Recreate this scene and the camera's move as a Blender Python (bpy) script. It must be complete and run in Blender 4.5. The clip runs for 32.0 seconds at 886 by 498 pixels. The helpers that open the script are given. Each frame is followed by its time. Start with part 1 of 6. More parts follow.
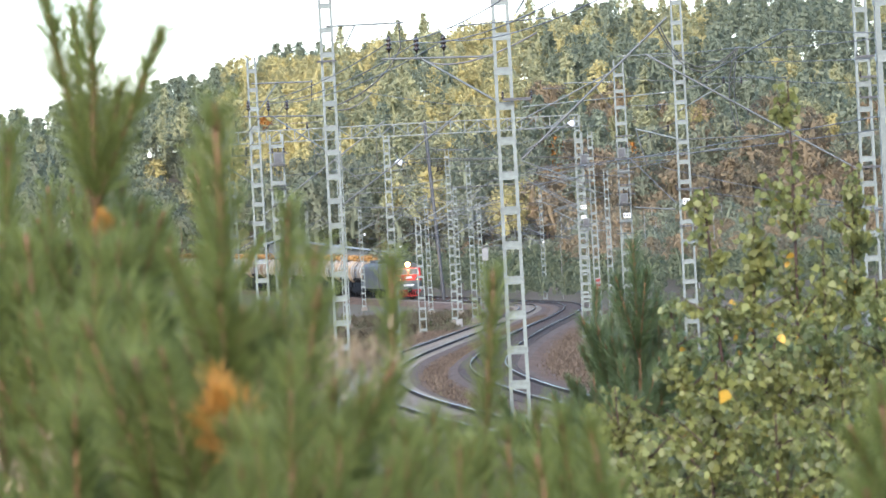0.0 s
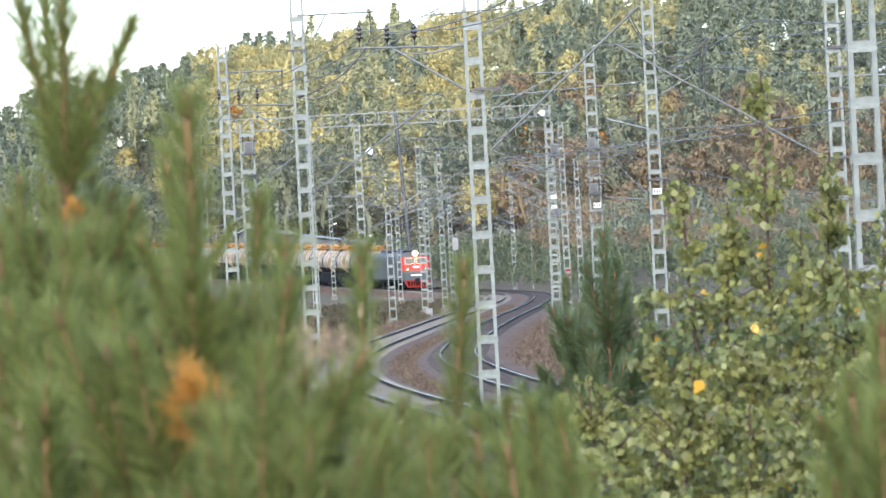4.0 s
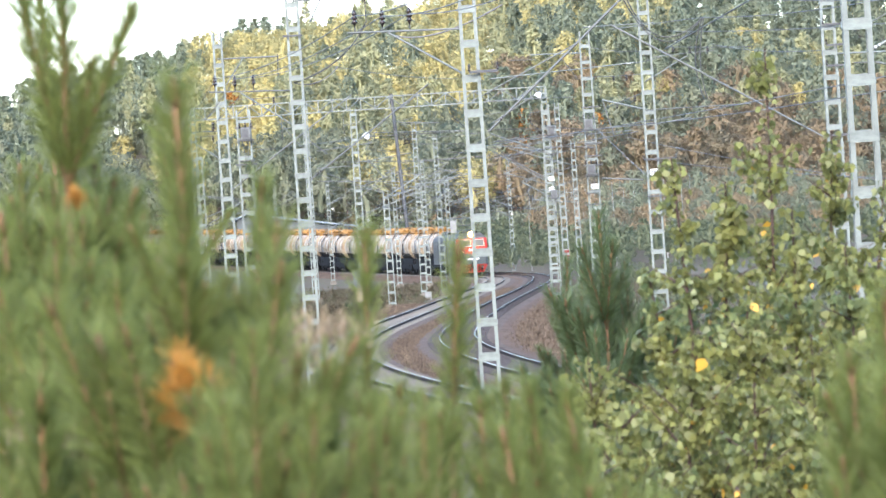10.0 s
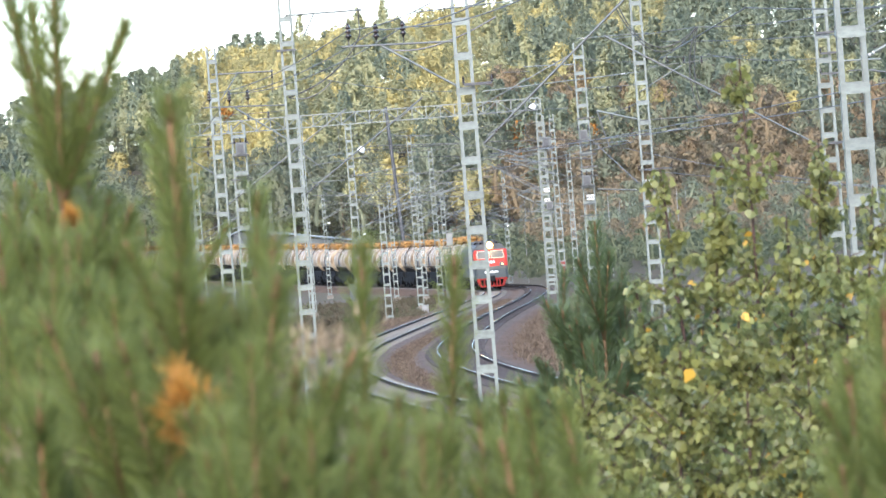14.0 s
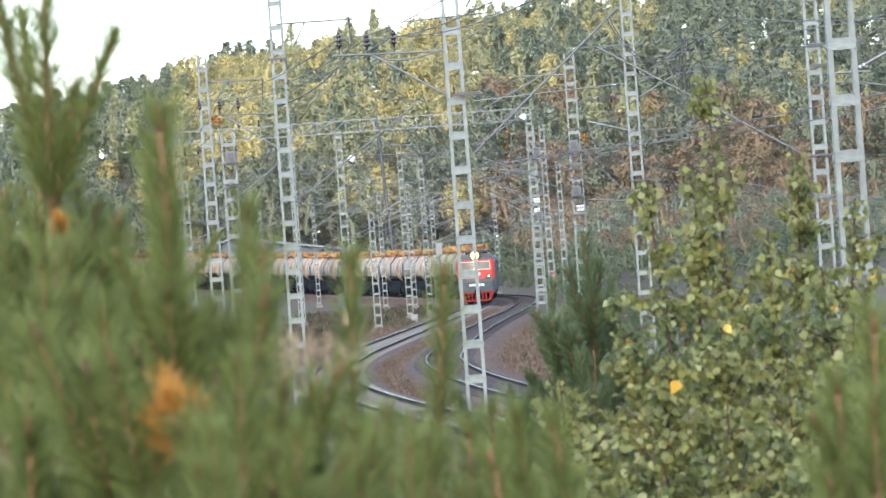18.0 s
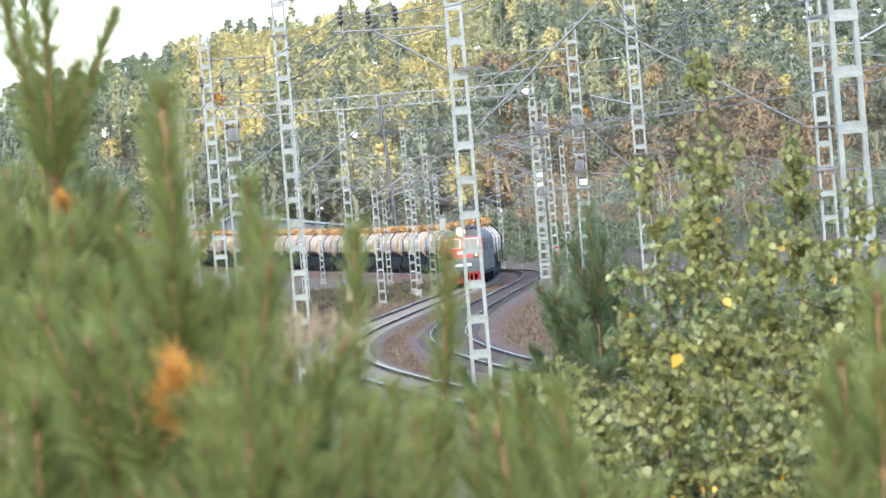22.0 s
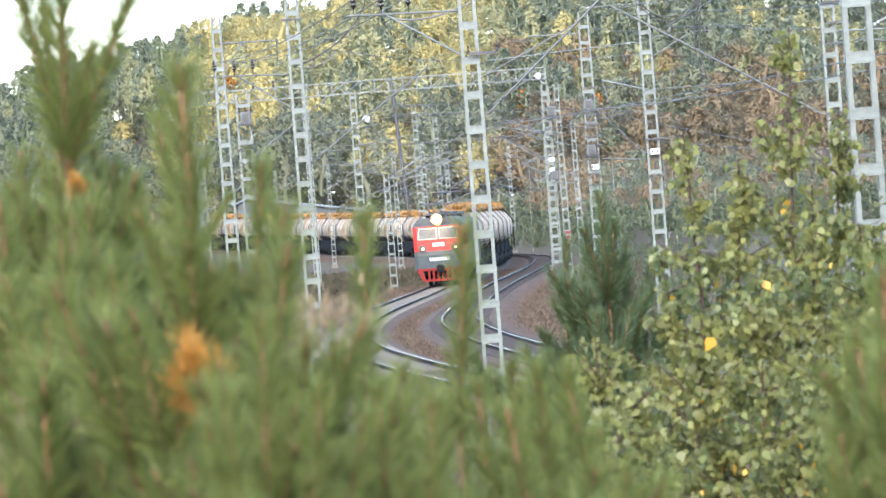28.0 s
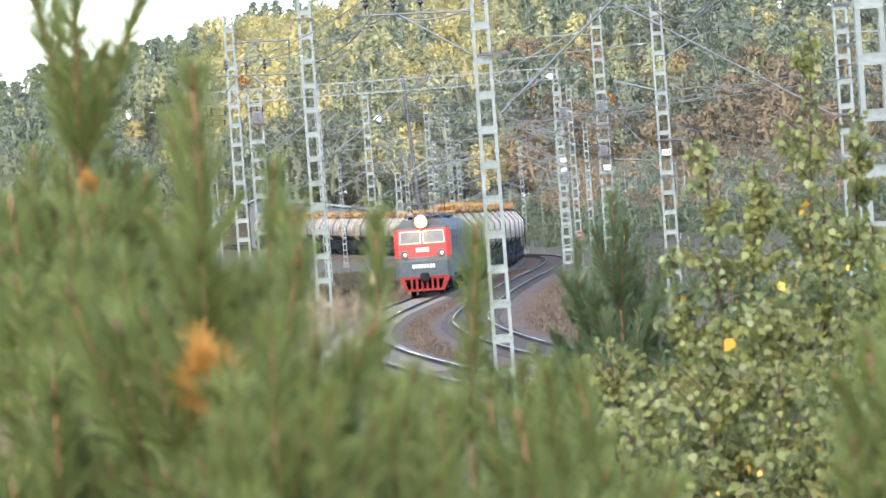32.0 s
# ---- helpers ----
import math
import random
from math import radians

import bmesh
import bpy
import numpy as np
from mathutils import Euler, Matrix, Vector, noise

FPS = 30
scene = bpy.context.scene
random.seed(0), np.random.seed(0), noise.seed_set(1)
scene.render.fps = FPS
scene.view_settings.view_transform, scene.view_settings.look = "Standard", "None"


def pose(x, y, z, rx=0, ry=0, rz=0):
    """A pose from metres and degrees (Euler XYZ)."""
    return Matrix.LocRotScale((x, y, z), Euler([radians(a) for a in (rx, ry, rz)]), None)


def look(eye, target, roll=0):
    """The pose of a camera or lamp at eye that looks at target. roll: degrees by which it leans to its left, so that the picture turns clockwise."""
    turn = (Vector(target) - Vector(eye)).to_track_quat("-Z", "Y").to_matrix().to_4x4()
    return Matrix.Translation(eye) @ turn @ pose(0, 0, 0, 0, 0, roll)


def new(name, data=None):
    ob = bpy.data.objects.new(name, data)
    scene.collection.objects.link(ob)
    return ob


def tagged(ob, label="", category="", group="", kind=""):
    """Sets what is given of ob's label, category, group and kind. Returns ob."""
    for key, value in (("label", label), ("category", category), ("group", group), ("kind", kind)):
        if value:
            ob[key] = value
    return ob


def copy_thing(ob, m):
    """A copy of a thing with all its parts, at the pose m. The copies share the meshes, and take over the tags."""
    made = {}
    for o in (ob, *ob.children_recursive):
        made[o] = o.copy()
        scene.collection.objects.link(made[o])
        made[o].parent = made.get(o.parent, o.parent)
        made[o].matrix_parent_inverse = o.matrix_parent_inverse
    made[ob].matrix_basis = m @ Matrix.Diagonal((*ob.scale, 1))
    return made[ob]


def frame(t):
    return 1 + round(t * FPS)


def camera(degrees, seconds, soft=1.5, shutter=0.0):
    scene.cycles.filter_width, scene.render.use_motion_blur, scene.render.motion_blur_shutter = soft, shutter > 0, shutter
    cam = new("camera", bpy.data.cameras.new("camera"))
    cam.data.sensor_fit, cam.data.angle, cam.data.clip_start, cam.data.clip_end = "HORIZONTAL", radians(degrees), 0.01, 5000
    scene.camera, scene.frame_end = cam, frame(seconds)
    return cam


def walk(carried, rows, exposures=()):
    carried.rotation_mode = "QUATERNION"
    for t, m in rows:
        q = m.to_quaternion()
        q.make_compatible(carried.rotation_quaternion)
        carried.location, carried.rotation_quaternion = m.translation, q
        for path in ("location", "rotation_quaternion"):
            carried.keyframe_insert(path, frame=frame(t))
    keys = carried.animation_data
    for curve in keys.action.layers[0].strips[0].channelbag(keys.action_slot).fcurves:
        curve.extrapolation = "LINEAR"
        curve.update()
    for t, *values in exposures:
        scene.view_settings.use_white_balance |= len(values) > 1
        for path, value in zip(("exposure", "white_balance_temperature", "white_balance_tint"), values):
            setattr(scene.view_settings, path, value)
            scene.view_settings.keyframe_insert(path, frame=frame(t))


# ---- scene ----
# ---------------------------------------------------------------- camera
EYE = Vector((0.0, 0.0, 4.56))
TURNS = [  # seconds, turn to the left, tilt up, lean of the picture (degrees)
    (0, 0.4094, 0.1546, 2.984),
    (0.5, 0.3887, 0.1624, 2.850),
    (1, 0.3367, 0.1975, 2.739),
    (1.5, 0.2510, 0.2042, 2.552),
    (2, 0.2138, 0.1593, 2.482),
    (2.5, 0.1645, 0.1460, 2.502),
    (3, 0.1710, 0.0858, 2.607),
    (3.5, 0.1318, 0.0018, 2.722),
    (5.5, 0.2067, 0.1981, 3.310),
    (6, 0.2259, 0.1295, 3.483),
    (6.5, 0.1952, -0.0492, 3.559),
    (7, 0.1844, -0.0971, 3.829),
    (7.5, 0.1669, -0.1555, 3.972),
    (8, 0.1480, -0.2017, 3.932),
    (8.5, 0.1702, -0.2432, 3.822),
    (9, 0.1516, -0.2018, 3.552),
    (9.5, 0.1116, -0.1866, 3.540),
    (10, 0.1039, -0.1387, 3.672),
    (10.5, 0.0873, -0.0764, 3.830),
    (11, 0.0496, -0.0694, 3.884),
    (11.5, 0.0255, -0.0866, 4.015),
    (12, 0.0062, -0.1443, 4.088),
    (12.5, 0.0006, -0.1310, 4.177),
    (13, -0.0000, -0.0863, 4.200),
    (13.5, 0.0054, -0.0575, 4.201),
    (14, 0.0579, -0.0119, 4.355),
    (14.5, 0.1035, -0.0443, 4.457),
    (16.5, 0.0001, -0.1203, 4.187),
    (17, 0.0270, -0.1115, 4.256),
    (17.5, 0.0172, -0.0748, 4.130),
    (18, -0.0561, 0.0774, 4.006),
    (18.5, -0.1666, 0.1055, 4.040),
    (19, -0.1803, 0.0719, 4.057),
    (19.5, -0.1634, 0.0871, 4.195),
    (20, -0.1000, 0.0575, 4.333),
    (20.5, -0.0267, -0.0156, 4.357),
    (21, 0.0158, -0.0661, 4.237),
    (21.5, 0.0214, -0.1270, 4.310),
    (22, -0.0007, -0.1699, 4.540),
    (22.5, 0.0070, -0.2087, 4.660),
    (23, 0.0132, -0.2163, 4.518),
    (23.5, 0.0429, -0.2847, 4.348),
    (24, 0.0468, -0.3216, 4.547),
    (24.5, 0.0967, -0.3387, 4.482),
    (25, 0.1148, -0.2939, 4.455),
    (25.5, 0.1088, -0.2914, 4.591),
    (27.5, 0.1219, -0.2964, 4.292),
    (28, 0.1297, -0.3191, 4.320),
    (28.5, 0.1327, -0.3165, 4.185),
    (29, 0.1229, -0.3387, 4.227),
    (29.5, 0.1472, -0.3630, 4.091),
    (30, 0.1759, -0.3840, 4.005),
    (30.5, 0.2261, -0.3497, 4.081),
    (31, 0.2580, -0.3356, 4.160),
    (31.5, 0.2546, -0.3149, 4.282),
    (32, 0.2450, -0.3103, 4.099),
]


def heading(turn, tilt, lean):
    a, b = radians(turn), radians(tilt)
    way = Vector((-math.sin(a) * math.cos(b), math.cos(a) * math.cos(b), math.sin(b)))
    return look(EYE, EYE + way, -lean)


cam = camera(9.0, 32.0, soft=1.5)
cam.data.dof.use_dof = True
cam.data.dof.focus_distance = 75.0
cam.data.dof.aperture_fstop = cam.data.lens / 1000 / 0.0098
walk(cam, [(t, heading(a, b, c)) for t, a, b, c in TURNS], [
    (0.0, 1.98, 5880, 14.0), (3.0, 2.07, 5880, 14.0), (6.0, 2.05, 5880, 14.0), (7.0, 2.38, 5880, 14.0), (9.0, 2.38, 5880, 14.0), (12.0, 2.28, 5880, 14.0), (13.0, 2.15, 5880, 14.0), (17.0, 2.20, 5880, 14.0), (18.0, 1.95, 5880, 14.0), (19.0, 1.90, 5880, 14.0), (20.0, 2.10, 5880, 14.0),
    (21.0, 2.15, 5880, 14.0), (22.0, 2.33, 5880, 14.0), (24.0, 2.34, 5880, 14.0), (28.0, 2.30, 5880, 14.0), (32.0, 2.27, 5880, 14.0)])

# ---------------------------------------------------------------- light
SUN_EL, SUN_AZ = radians(34), radians(190)  # azimuth clockwise from +y
world = bpy.data.worlds.new("sky")
scene.world = world
world.use_nodes = True
wn = world.node_tree
sky = wn.nodes.new("ShaderNodeTexSky")
sky.sky_type, sky.sun_disc = "NISHITA", False
sky.sun_elevation, sky.sun_rotation = SUN_EL, SUN_AZ
sky.air_density, sky.dust_density, sky.ozone_density = 1.0, 1.2, 1.0
wn.nodes["Background"].inputs["Strength"].default_value = 0.15
wn.links.new(sky.outputs["Color"], wn.nodes["Background"].inputs["Color"])
sun = new("sun", bpy.data.lights.new("sun", "SUN"))
sun.data.energy, sun.data.angle, sun.data.color = 1.55, radians(42), (1.0, 0.93, 0.80)
sun.matrix_world = look((0, 0, 0), (-math.sin(SUN_AZ) * math.cos(SUN_EL), -math.cos(SUN_AZ) * math.cos(SUN_EL), -math.sin(SUN_EL)))

# ---------------------------------------------------------------- materials
MATS = {}


def rgb(v):
    return (v[0], v[1], v[2], 1.0)


def mat(name, a, b=None, scale=4.0, rough=0.7, metal=0.0, bump=0.0, bump_scale=None, fine=0.0, island=0.0, obj=0.0, glow=0.0,
        spec=0.5, third=None, stretch=None, translucent=0.0):
    """A surface of two or three mixed colours: large stains at `scale` per metre, a finer grain, relief, and a change from piece to piece."""
    if name in MATS:
        return MATS[name]
    m = bpy.data.materials.new(name)
    m.use_nodes = True
    nt = m.node_tree
    bsdf = nt.nodes["Principled BSDF"]
    out = nt.nodes["Material Output"]
    b = b or tuple(c * 0.7 for c in a)
    tc = nt.nodes.new("ShaderNodeTexCoord")
    co = tc.outputs["Object"]
    if stretch:
        mp = nt.nodes.new("ShaderNodeMapping")
        mp.inputs["Scale"].default_value = stretch
        nt.links.new(co, mp.inputs["Vector"])
        co = mp.outputs["Vector"]
    n1 = nt.nodes.new("ShaderNodeTexNoise")
    n1.inputs["Scale"].default_value, n1.inputs["Detail"].default_value, n1.inputs["Roughness"].default_value = scale, 6.0, 0.62
    nt.links.new(co, n1.inputs["Vector"])
    ramp = nt.nodes.new("ShaderNodeValToRGB")
    ramp.color_ramp.elements[0].position, ramp.color_ramp.elements[1].position = 0.36, 0.64
    ramp.color_ramp.elements[0].color, ramp.color_ramp.elements[1].color = rgb(a), rgb(b)
    if third:
        e = ramp.color_ramp.elements.new(0.52)
        e.color = rgb(third)
    nt.links.new(n1.outputs["Fac"], ramp.inputs["Fac"])
    col = ramp.outputs["Color"]
    n2 = nt.nodes.new("ShaderNodeTexNoise")
    n2.inputs["Scale"].default_value, n2.inputs["Detail"].default_value = bump_scale or scale * 9, 4.0
    nt.links.new(co, n2.inputs["Vector"])

    def value(source, amount):
        nonlocal col
        mr = nt.nodes.new("ShaderNodeMapRange")
        mr.inputs["To Min"].default_value, mr.inputs["To Max"].default_value = 1 - amount, 1 + amount
        nt.links.new(source, mr.inputs["Value"])
        hs = nt.nodes.new("ShaderNodeHueSaturation")
        nt.links.new(mr.outputs["Result"], hs.inputs["Value"])
        nt.links.new(col, hs.inputs["Color"])
        col = hs.outputs["Color"]

    if fine:
        value(n2.outputs["Fac"], fine)
    if island:
        g = nt.nodes.new("ShaderNodeNewGeometry")
        value(g.outputs["Random Per Island"], island)
    if obj:
        oi = nt.nodes.new("ShaderNodeObjectInfo")
        value(oi.outputs["Random"], obj)
    nt.links.new(col, bsdf.inputs["Base Color"])
    bsdf.inputs["Roughness"].default_value, bsdf.inputs["Metallic"].default_value = rough, metal
    bsdf.inputs["Specular IOR Level"].default_value = spec
    if bump:
        bp = nt.nodes.new("ShaderNodeBump")
        bp.inputs["Strength"].default_value, bp.inputs["Distance"].default_value = 0.6, bump
        nt.links.new(n2.outputs["Fac"], bp.inputs["Height"])
        nt.links.new(bp.outputs["Normal"], bsdf.inputs["Normal"])
    if glow:
        nt.links.new(col, bsdf.inputs["Emission Color"])
        bsdf.inputs["Emission Strength"].default_value = glow
    if translucent:
        tl = nt.nodes.new("ShaderNodeBsdfTranslucent")
        mx = nt.nodes.new("ShaderNodeMixShader")
        mx.inputs["Fac"].default_value = translucent
        nt.links.new(col, tl.inputs["Color"])
        nt.links.new(bsdf.outputs["BSDF"], mx.inputs[1])
        nt.links.new(tl.outputs["BSDF"], mx.inputs[2])
        nt.links.new(mx.outputs["Shader"], out.inputs["Surface"])
    MATS[name] = m
    return m


GROUND = mat("dry_grass_soil", (0.078, 0.066, 0.046), (0.058, 0.070, 0.034), 0.12, 0.95, fine=0.5, bump=0.05, bump_scale=3.0, third=(0.088, 0.072, 0.050), spec=0.08)
BALLAST = mat("ballast_gravel", (0.106, 0.082, 0.066), (0.062, 0.047, 0.037), 0.9, 0.97, fine=0.5, bump=0.01, bump_scale=7, third=(0.084, 0.065, 0.052), spec=0.03)
BANK = mat("brown_bank_soil", (0.104, 0.070, 0.051), (0.064, 0.046, 0.032), 0.35, 0.97, fine=0.4, bump=0.006, bump_scale=2.5, third=(0.086, 0.060, 0.044), spec=0.03)
CONCRETE = mat("pale_concrete", (0.145, 0.128, 0.105), (0.088, 0.078, 0.066), 2.0, 0.95, fine=0.2, spec=0.15, bump=0.004, obj=0.15)
RAIL_TOP = mat("polished_rail", (0.30, 0.27, 0.25), (0.22, 0.20, 0.185), 3.0, 0.18, metal=1.0)
RAIL_WEB = mat("rusty_rail_side", (0.040, 0.031, 0.027), (0.028, 0.023, 0.021), 6.0, 0.9, fine=0.3, spec=0.1)
GALV = mat("galvanised_steel", (0.128, 0.145, 0.133), (0.088, 0.100, 0.092), 3.0, 0.5, metal=0.35, fine=0.25, bump=0.002, obj=0.12)
GALV_OLD = mat("weathered_steel", (0.110, 0.116, 0.110), (0.072, 0.077, 0.073), 3.0, 0.6, metal=0.3, fine=0.25, obj=0.15)
GALV_MID = mat("dull_galvanised_steel", (0.128, 0.140, 0.130), (0.086, 0.095, 0.088), 3.0, 0.55, metal=0.3, fine=0.25, obj=0.15)
DARK_STEEL = mat("dark_steel", (0.07, 0.07, 0.07), (0.04, 0.04, 0.045), 5.0, 0.6, metal=0.5)
CABLE = mat("bare_cable", (0.14, 0.14, 0.14), (0.09, 0.09, 0.09), 2.0, 0.6, metal=0.4)
INSUL = mat("brown_porcelain", (0.022, 0.013, 0.011), (0.012, 0.008, 0.008), 8.0, 0.25)
INSUL_W = mat("white_porcelain", (0.50, 0.50, 0.48), (0.40, 0.40, 0.38), 8.0, 0.4)
PLATE_WHITE = mat("white_enamel", (0.58, 0.58, 0.56), (0.46, 0.46, 0.44), 6.0, 0.5)
PLATE_INK = mat("black_paint", (0.03, 0.03, 0.03), (0.02, 0.02, 0.02), 6.0, 0.5)
RED = mat("red_loco_paint", (0.34, 0.022, 0.012), (0.27, 0.020, 0.011), 1.2, 0.5, fine=0.12, spec=0.25)
LOCO_GREY = mat("light_grey_loco_paint", (0.090, 0.089, 0.080), (0.062, 0.062, 0.056), 0.8, 0.7, fine=0.15, spec=0.12)
LOCO_DARK = mat("slate_grey_loco_paint", (0.044, 0.054, 0.055), (0.032, 0.040, 0.042), 1.2, 0.6, fine=0.15, spec=0.2)
LOCO_ROOF = mat("grey_loco_roof", (0.070, 0.072, 0.070), (0.045, 0.047, 0.047), 1.0, 0.7, fine=0.2, spec=0.2)
# weak orange glow that imitates the halo of glare round the headlight
LAMP_HALO = mat("painted_lamp_halo", (1.0, 0.50, 0.12), (1.0, 0.46, 0.10), 1.0, 0.3, glow=0.30)
UNDER = mat("grimy_underframe", (0.012, 0.012, 0.0125), (0.007, 0.0075, 0.008), 3.0, 0.9, fine=0.3, spec=0.1)
RED_DIRTY = mat("grimy_red_paint", (0.165, 0.016, 0.012), (0.090, 0.013, 0.011), 3.0, 0.75, fine=0.3, spec=0.15)
GLASS = mat("cab_glass", (0.105, 0.112, 0.108), (0.070, 0.078, 0.078), 1.0, 0.3, spec=0.35)
LAMP = mat("headlight_glow", (1.0, 0.58, 0.17), (1.0, 0.56, 0.16), 1.0, 0.3, glow=420.0)
MARKER = mat("marker_light_glow", (1.0, 0.62, 0.20), (1.0, 0.60, 0.18), 1.0, 0.3, glow=1.2)
TANK = mat("cream_tank_paint", (0.265, 0.215, 0.155), (0.130, 0.086, 0.048), 0.7, 0.5, fine=0.15, third=(0.210, 0.160, 0.102), obj=0.3, spec=0.3)
BAND = mat("white_strap_paint", (0.52, 0.49, 0.44), (0.34, 0.29, 0.22), 1.5, 0.5, fine=0.1, spec=0.3)
STAIN = mat("ochre_spill_paint", (0.215, 0.105, 0.026), (0.095, 0.048, 0.020), 2.2, 0.7, fine=0.35, third=(0.26, 0.145, 0.045), obj=0.3, spec=0.2)
# near-black tone: oily grime plus the shade under the tank's curve
GRIME_SHADE = mat("tank_grime_and_shade", (0.016, 0.013, 0.012), (0.009, 0.0085, 0.0085), 1.1, 0.85, fine=0.3, spec=0.1, obj=0.15)
DOT = mat("grey_stencil_panel", (0.17, 0.18, 0.20), (0.12, 0.13, 0.15), 3.0, 0.5)
BARK_PINE = mat("orange_pine_bark", (0.135, 0.070, 0.028), (0.088, 0.048, 0.022), 5.0, 0.9, fine=0.4, bump=0.01)
BARK_FAR = mat("reddish_trunk_bark", (0.28, 0.15, 0.10), (0.18, 0.11, 0.08), 0.8, 0.9, fine=0.3)
BARK_BIRCH = mat("white_birch_bark", (0.36, 0.35, 0.32), (0.22, 0.21, 0.195), 2.5, 0.8, fine=0.3)
TWIG = mat("red_brown_twig", (0.055, 0.032, 0.025), (0.040, 0.024, 0.019), 12.0, 0.8, fine=0.3, spec=0.2)
NEEDLE = mat("pine_needles", (0.122, 0.148, 0.037), (0.086, 0.114, 0.033), 5.0, 0.55, island=0.25, third=(0.140, 0.162, 0.040), translucent=0.5, spec=0.35)
# darker copy of the needles, shade of the middle pines in the colour
NEEDLE_SHADED = mat("shaded_pine_needles", (0.050, 0.078, 0.028), (0.036, 0.060, 0.024), 5.0, 0.5, island=0.35, third=(0.062, 0.088, 0.030), translucent=0.25)
NEEDLE_OLD = mat("yellowed_needles", (0.42, 0.20, 0.03), (0.30, 0.15, 0.03), 9.0, 0.6, island=0.3, translucent=0.25)
LEAF = mat("birch_leaves", (0.130, 0.158, 0.058), (0.095, 0.130, 0.056), 2.2, 0.45, island=0.35, third=(0.185, 0.182, 0.052), translucent=0.5, spec=0.4)
LEAF_Y = mat("yellow_birch_leaves", (0.55, 0.30, 0.03), (0.42, 0.26, 0.04), 9.0, 0.5, island=0.3, translucent=0.35)
# Distance haze is mixed into the far foliage colours (not orange): lighter and bluer.
F_PINE = mat("hazed_pine_foliage", (0.275, 0.298, 0.205), (0.205, 0.225, 0.150), 0.14, 0.85, island=0.05, spec=0.05, third=(0.235, 0.258, 0.172), stretch=(1, 1, 0.35), translucent=0.55)
F_OLIVE = mat("hazed_olive_foliage", (0.440, 0.425, 0.235), (0.300, 0.305, 0.180), 0.14, 0.85, island=0.05, spec=0.05, third=(0.380, 0.370, 0.205), stretch=(1, 1, 0.35), translucent=0.55)
F_GOLD = mat("hazed_gold_birch_foliage", (0.580, 0.490, 0.205), (0.380, 0.340, 0.165), 0.14, 0.85, island=0.05, spec=0.05, third=(0.480, 0.415, 0.185), stretch=(1, 1, 0.35), translucent=0.55)
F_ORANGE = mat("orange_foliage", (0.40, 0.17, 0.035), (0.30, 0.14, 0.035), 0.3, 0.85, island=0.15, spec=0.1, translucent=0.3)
F_RUST = mat("hazed_rust_foliage", (0.325, 0.240, 0.142), (0.215, 0.188, 0.125), 0.14, 0.85, island=0.06, spec=0.05, third=(0.275, 0.216, 0.134), stretch=(1, 1, 0.35), translucent=0.55)
F_SHRUB = mat("hazed_willow_foliage", (0.175, 0.198, 0.125), (0.120, 0.142, 0.088), 0.2, 0.85, island=0.12, third=(0.165, 0.178, 0.105), spec=0.05, translucent=0.55)
F_UNDER = mat("hazed_grey_green_undergrowth", (0.250, 0.268, 0.180), (0.185, 0.205, 0.138), 0.11, 0.85, island=0.05, spec=0.05, third=(0.235, 0.238, 0.155), translucent=0.55)
SHED = mat("blue_grey_sheet", (0.115, 0.145, 0.165), (0.088, 0.112, 0.130), 0.4, 0.55, metal=0.1, fine=0.1)
SHED_WALL = mat("grey_shed_wall", (0.075, 0.082, 0.082), (0.055, 0.060, 0.060), 0.4, 0.85, fine=0.15)
SAND = mat("pale_sand", (0.55, 0.44, 0.28), (0.42, 0.32, 0.20), 0.15, 0.95, fine=0.25, bump=0.05)

# ---------------------------------------------------------------- building helpers
rng = np.random.default_rng(7)


def mesh_np(name, verts, faces, material=None, smooth=False, normals=None):
    """A mesh from arrays; faces all of one size."""
    verts, faces = np.asarray(verts, np.float32), np.asarray(faces, np.int32)
    me = bpy.data.meshes.new(name)
    n, k = faces.shape
    me.vertices.add(len(verts))
    me.vertices.foreach_set("co", verts.ravel())
    me.loops.add(n * k)
    me.loops.foreach_set("vertex_index", faces.ravel())
    me.polygons.add(n)
    me.polygons.foreach_set("loop_start", np.arange(n, dtype=np.int32) * k)
    me.polygons.foreach_set("loop_total", np.full(n, k, np.int32))
    if smooth:
        me.polygons.foreach_set("use_smooth", np.ones(n, bool))
    me.update(calc_edges=True)
    if normals is not None:
        me.normals_split_custom_set_from_vertices(normals)
    if material:
        me.materials.append(material)
    return me


def mesh_bm(name, bm, material=None, smooth=False):
    me = bpy.data.meshes.new(name)
    bm.normal_update()
    for f in bm.faces:
        f.smooth = smooth
    bm.to_mesh(me)
    bm.free()
    if material:
        me.materials.append(material)
    return me


def link(name, me, parent=None, m=None, label=""):
    ob = new(name, me)
    if parent is not None:
        ob.parent = parent
    if m is not None:
        ob.matrix_basis = m
    return tagged(ob, label) if label else ob


def part(name, bm, material, parent, label="", smooth=False):
    return link(name, mesh_bm(name, bm, material, smooth), parent, None, label)


def empty(name, m, label, category, group="", kind=""):
    ob = new(name)
    ob.matrix_basis = m
    ob.empty_display_size = 0.2
    return tagged(ob, label, category, group, kind)


def box(bm, lo, hi, bevel=0.0):
    c = [(a + b) / 2 for a, b in zip(lo, hi)]
    s = [abs(b - a) for a, b in zip(lo, hi)]
    got = bmesh.ops.create_cube(bm, size=1.0, matrix=Matrix.LocRotScale(c, None, s))
    if bevel:
        edges = list({e for v in got["verts"] for e in v.link_edges})
        bmesh.ops.bevel(bm, geom=edges, offset=bevel, segments=1, affect="EDGES")
    return bm


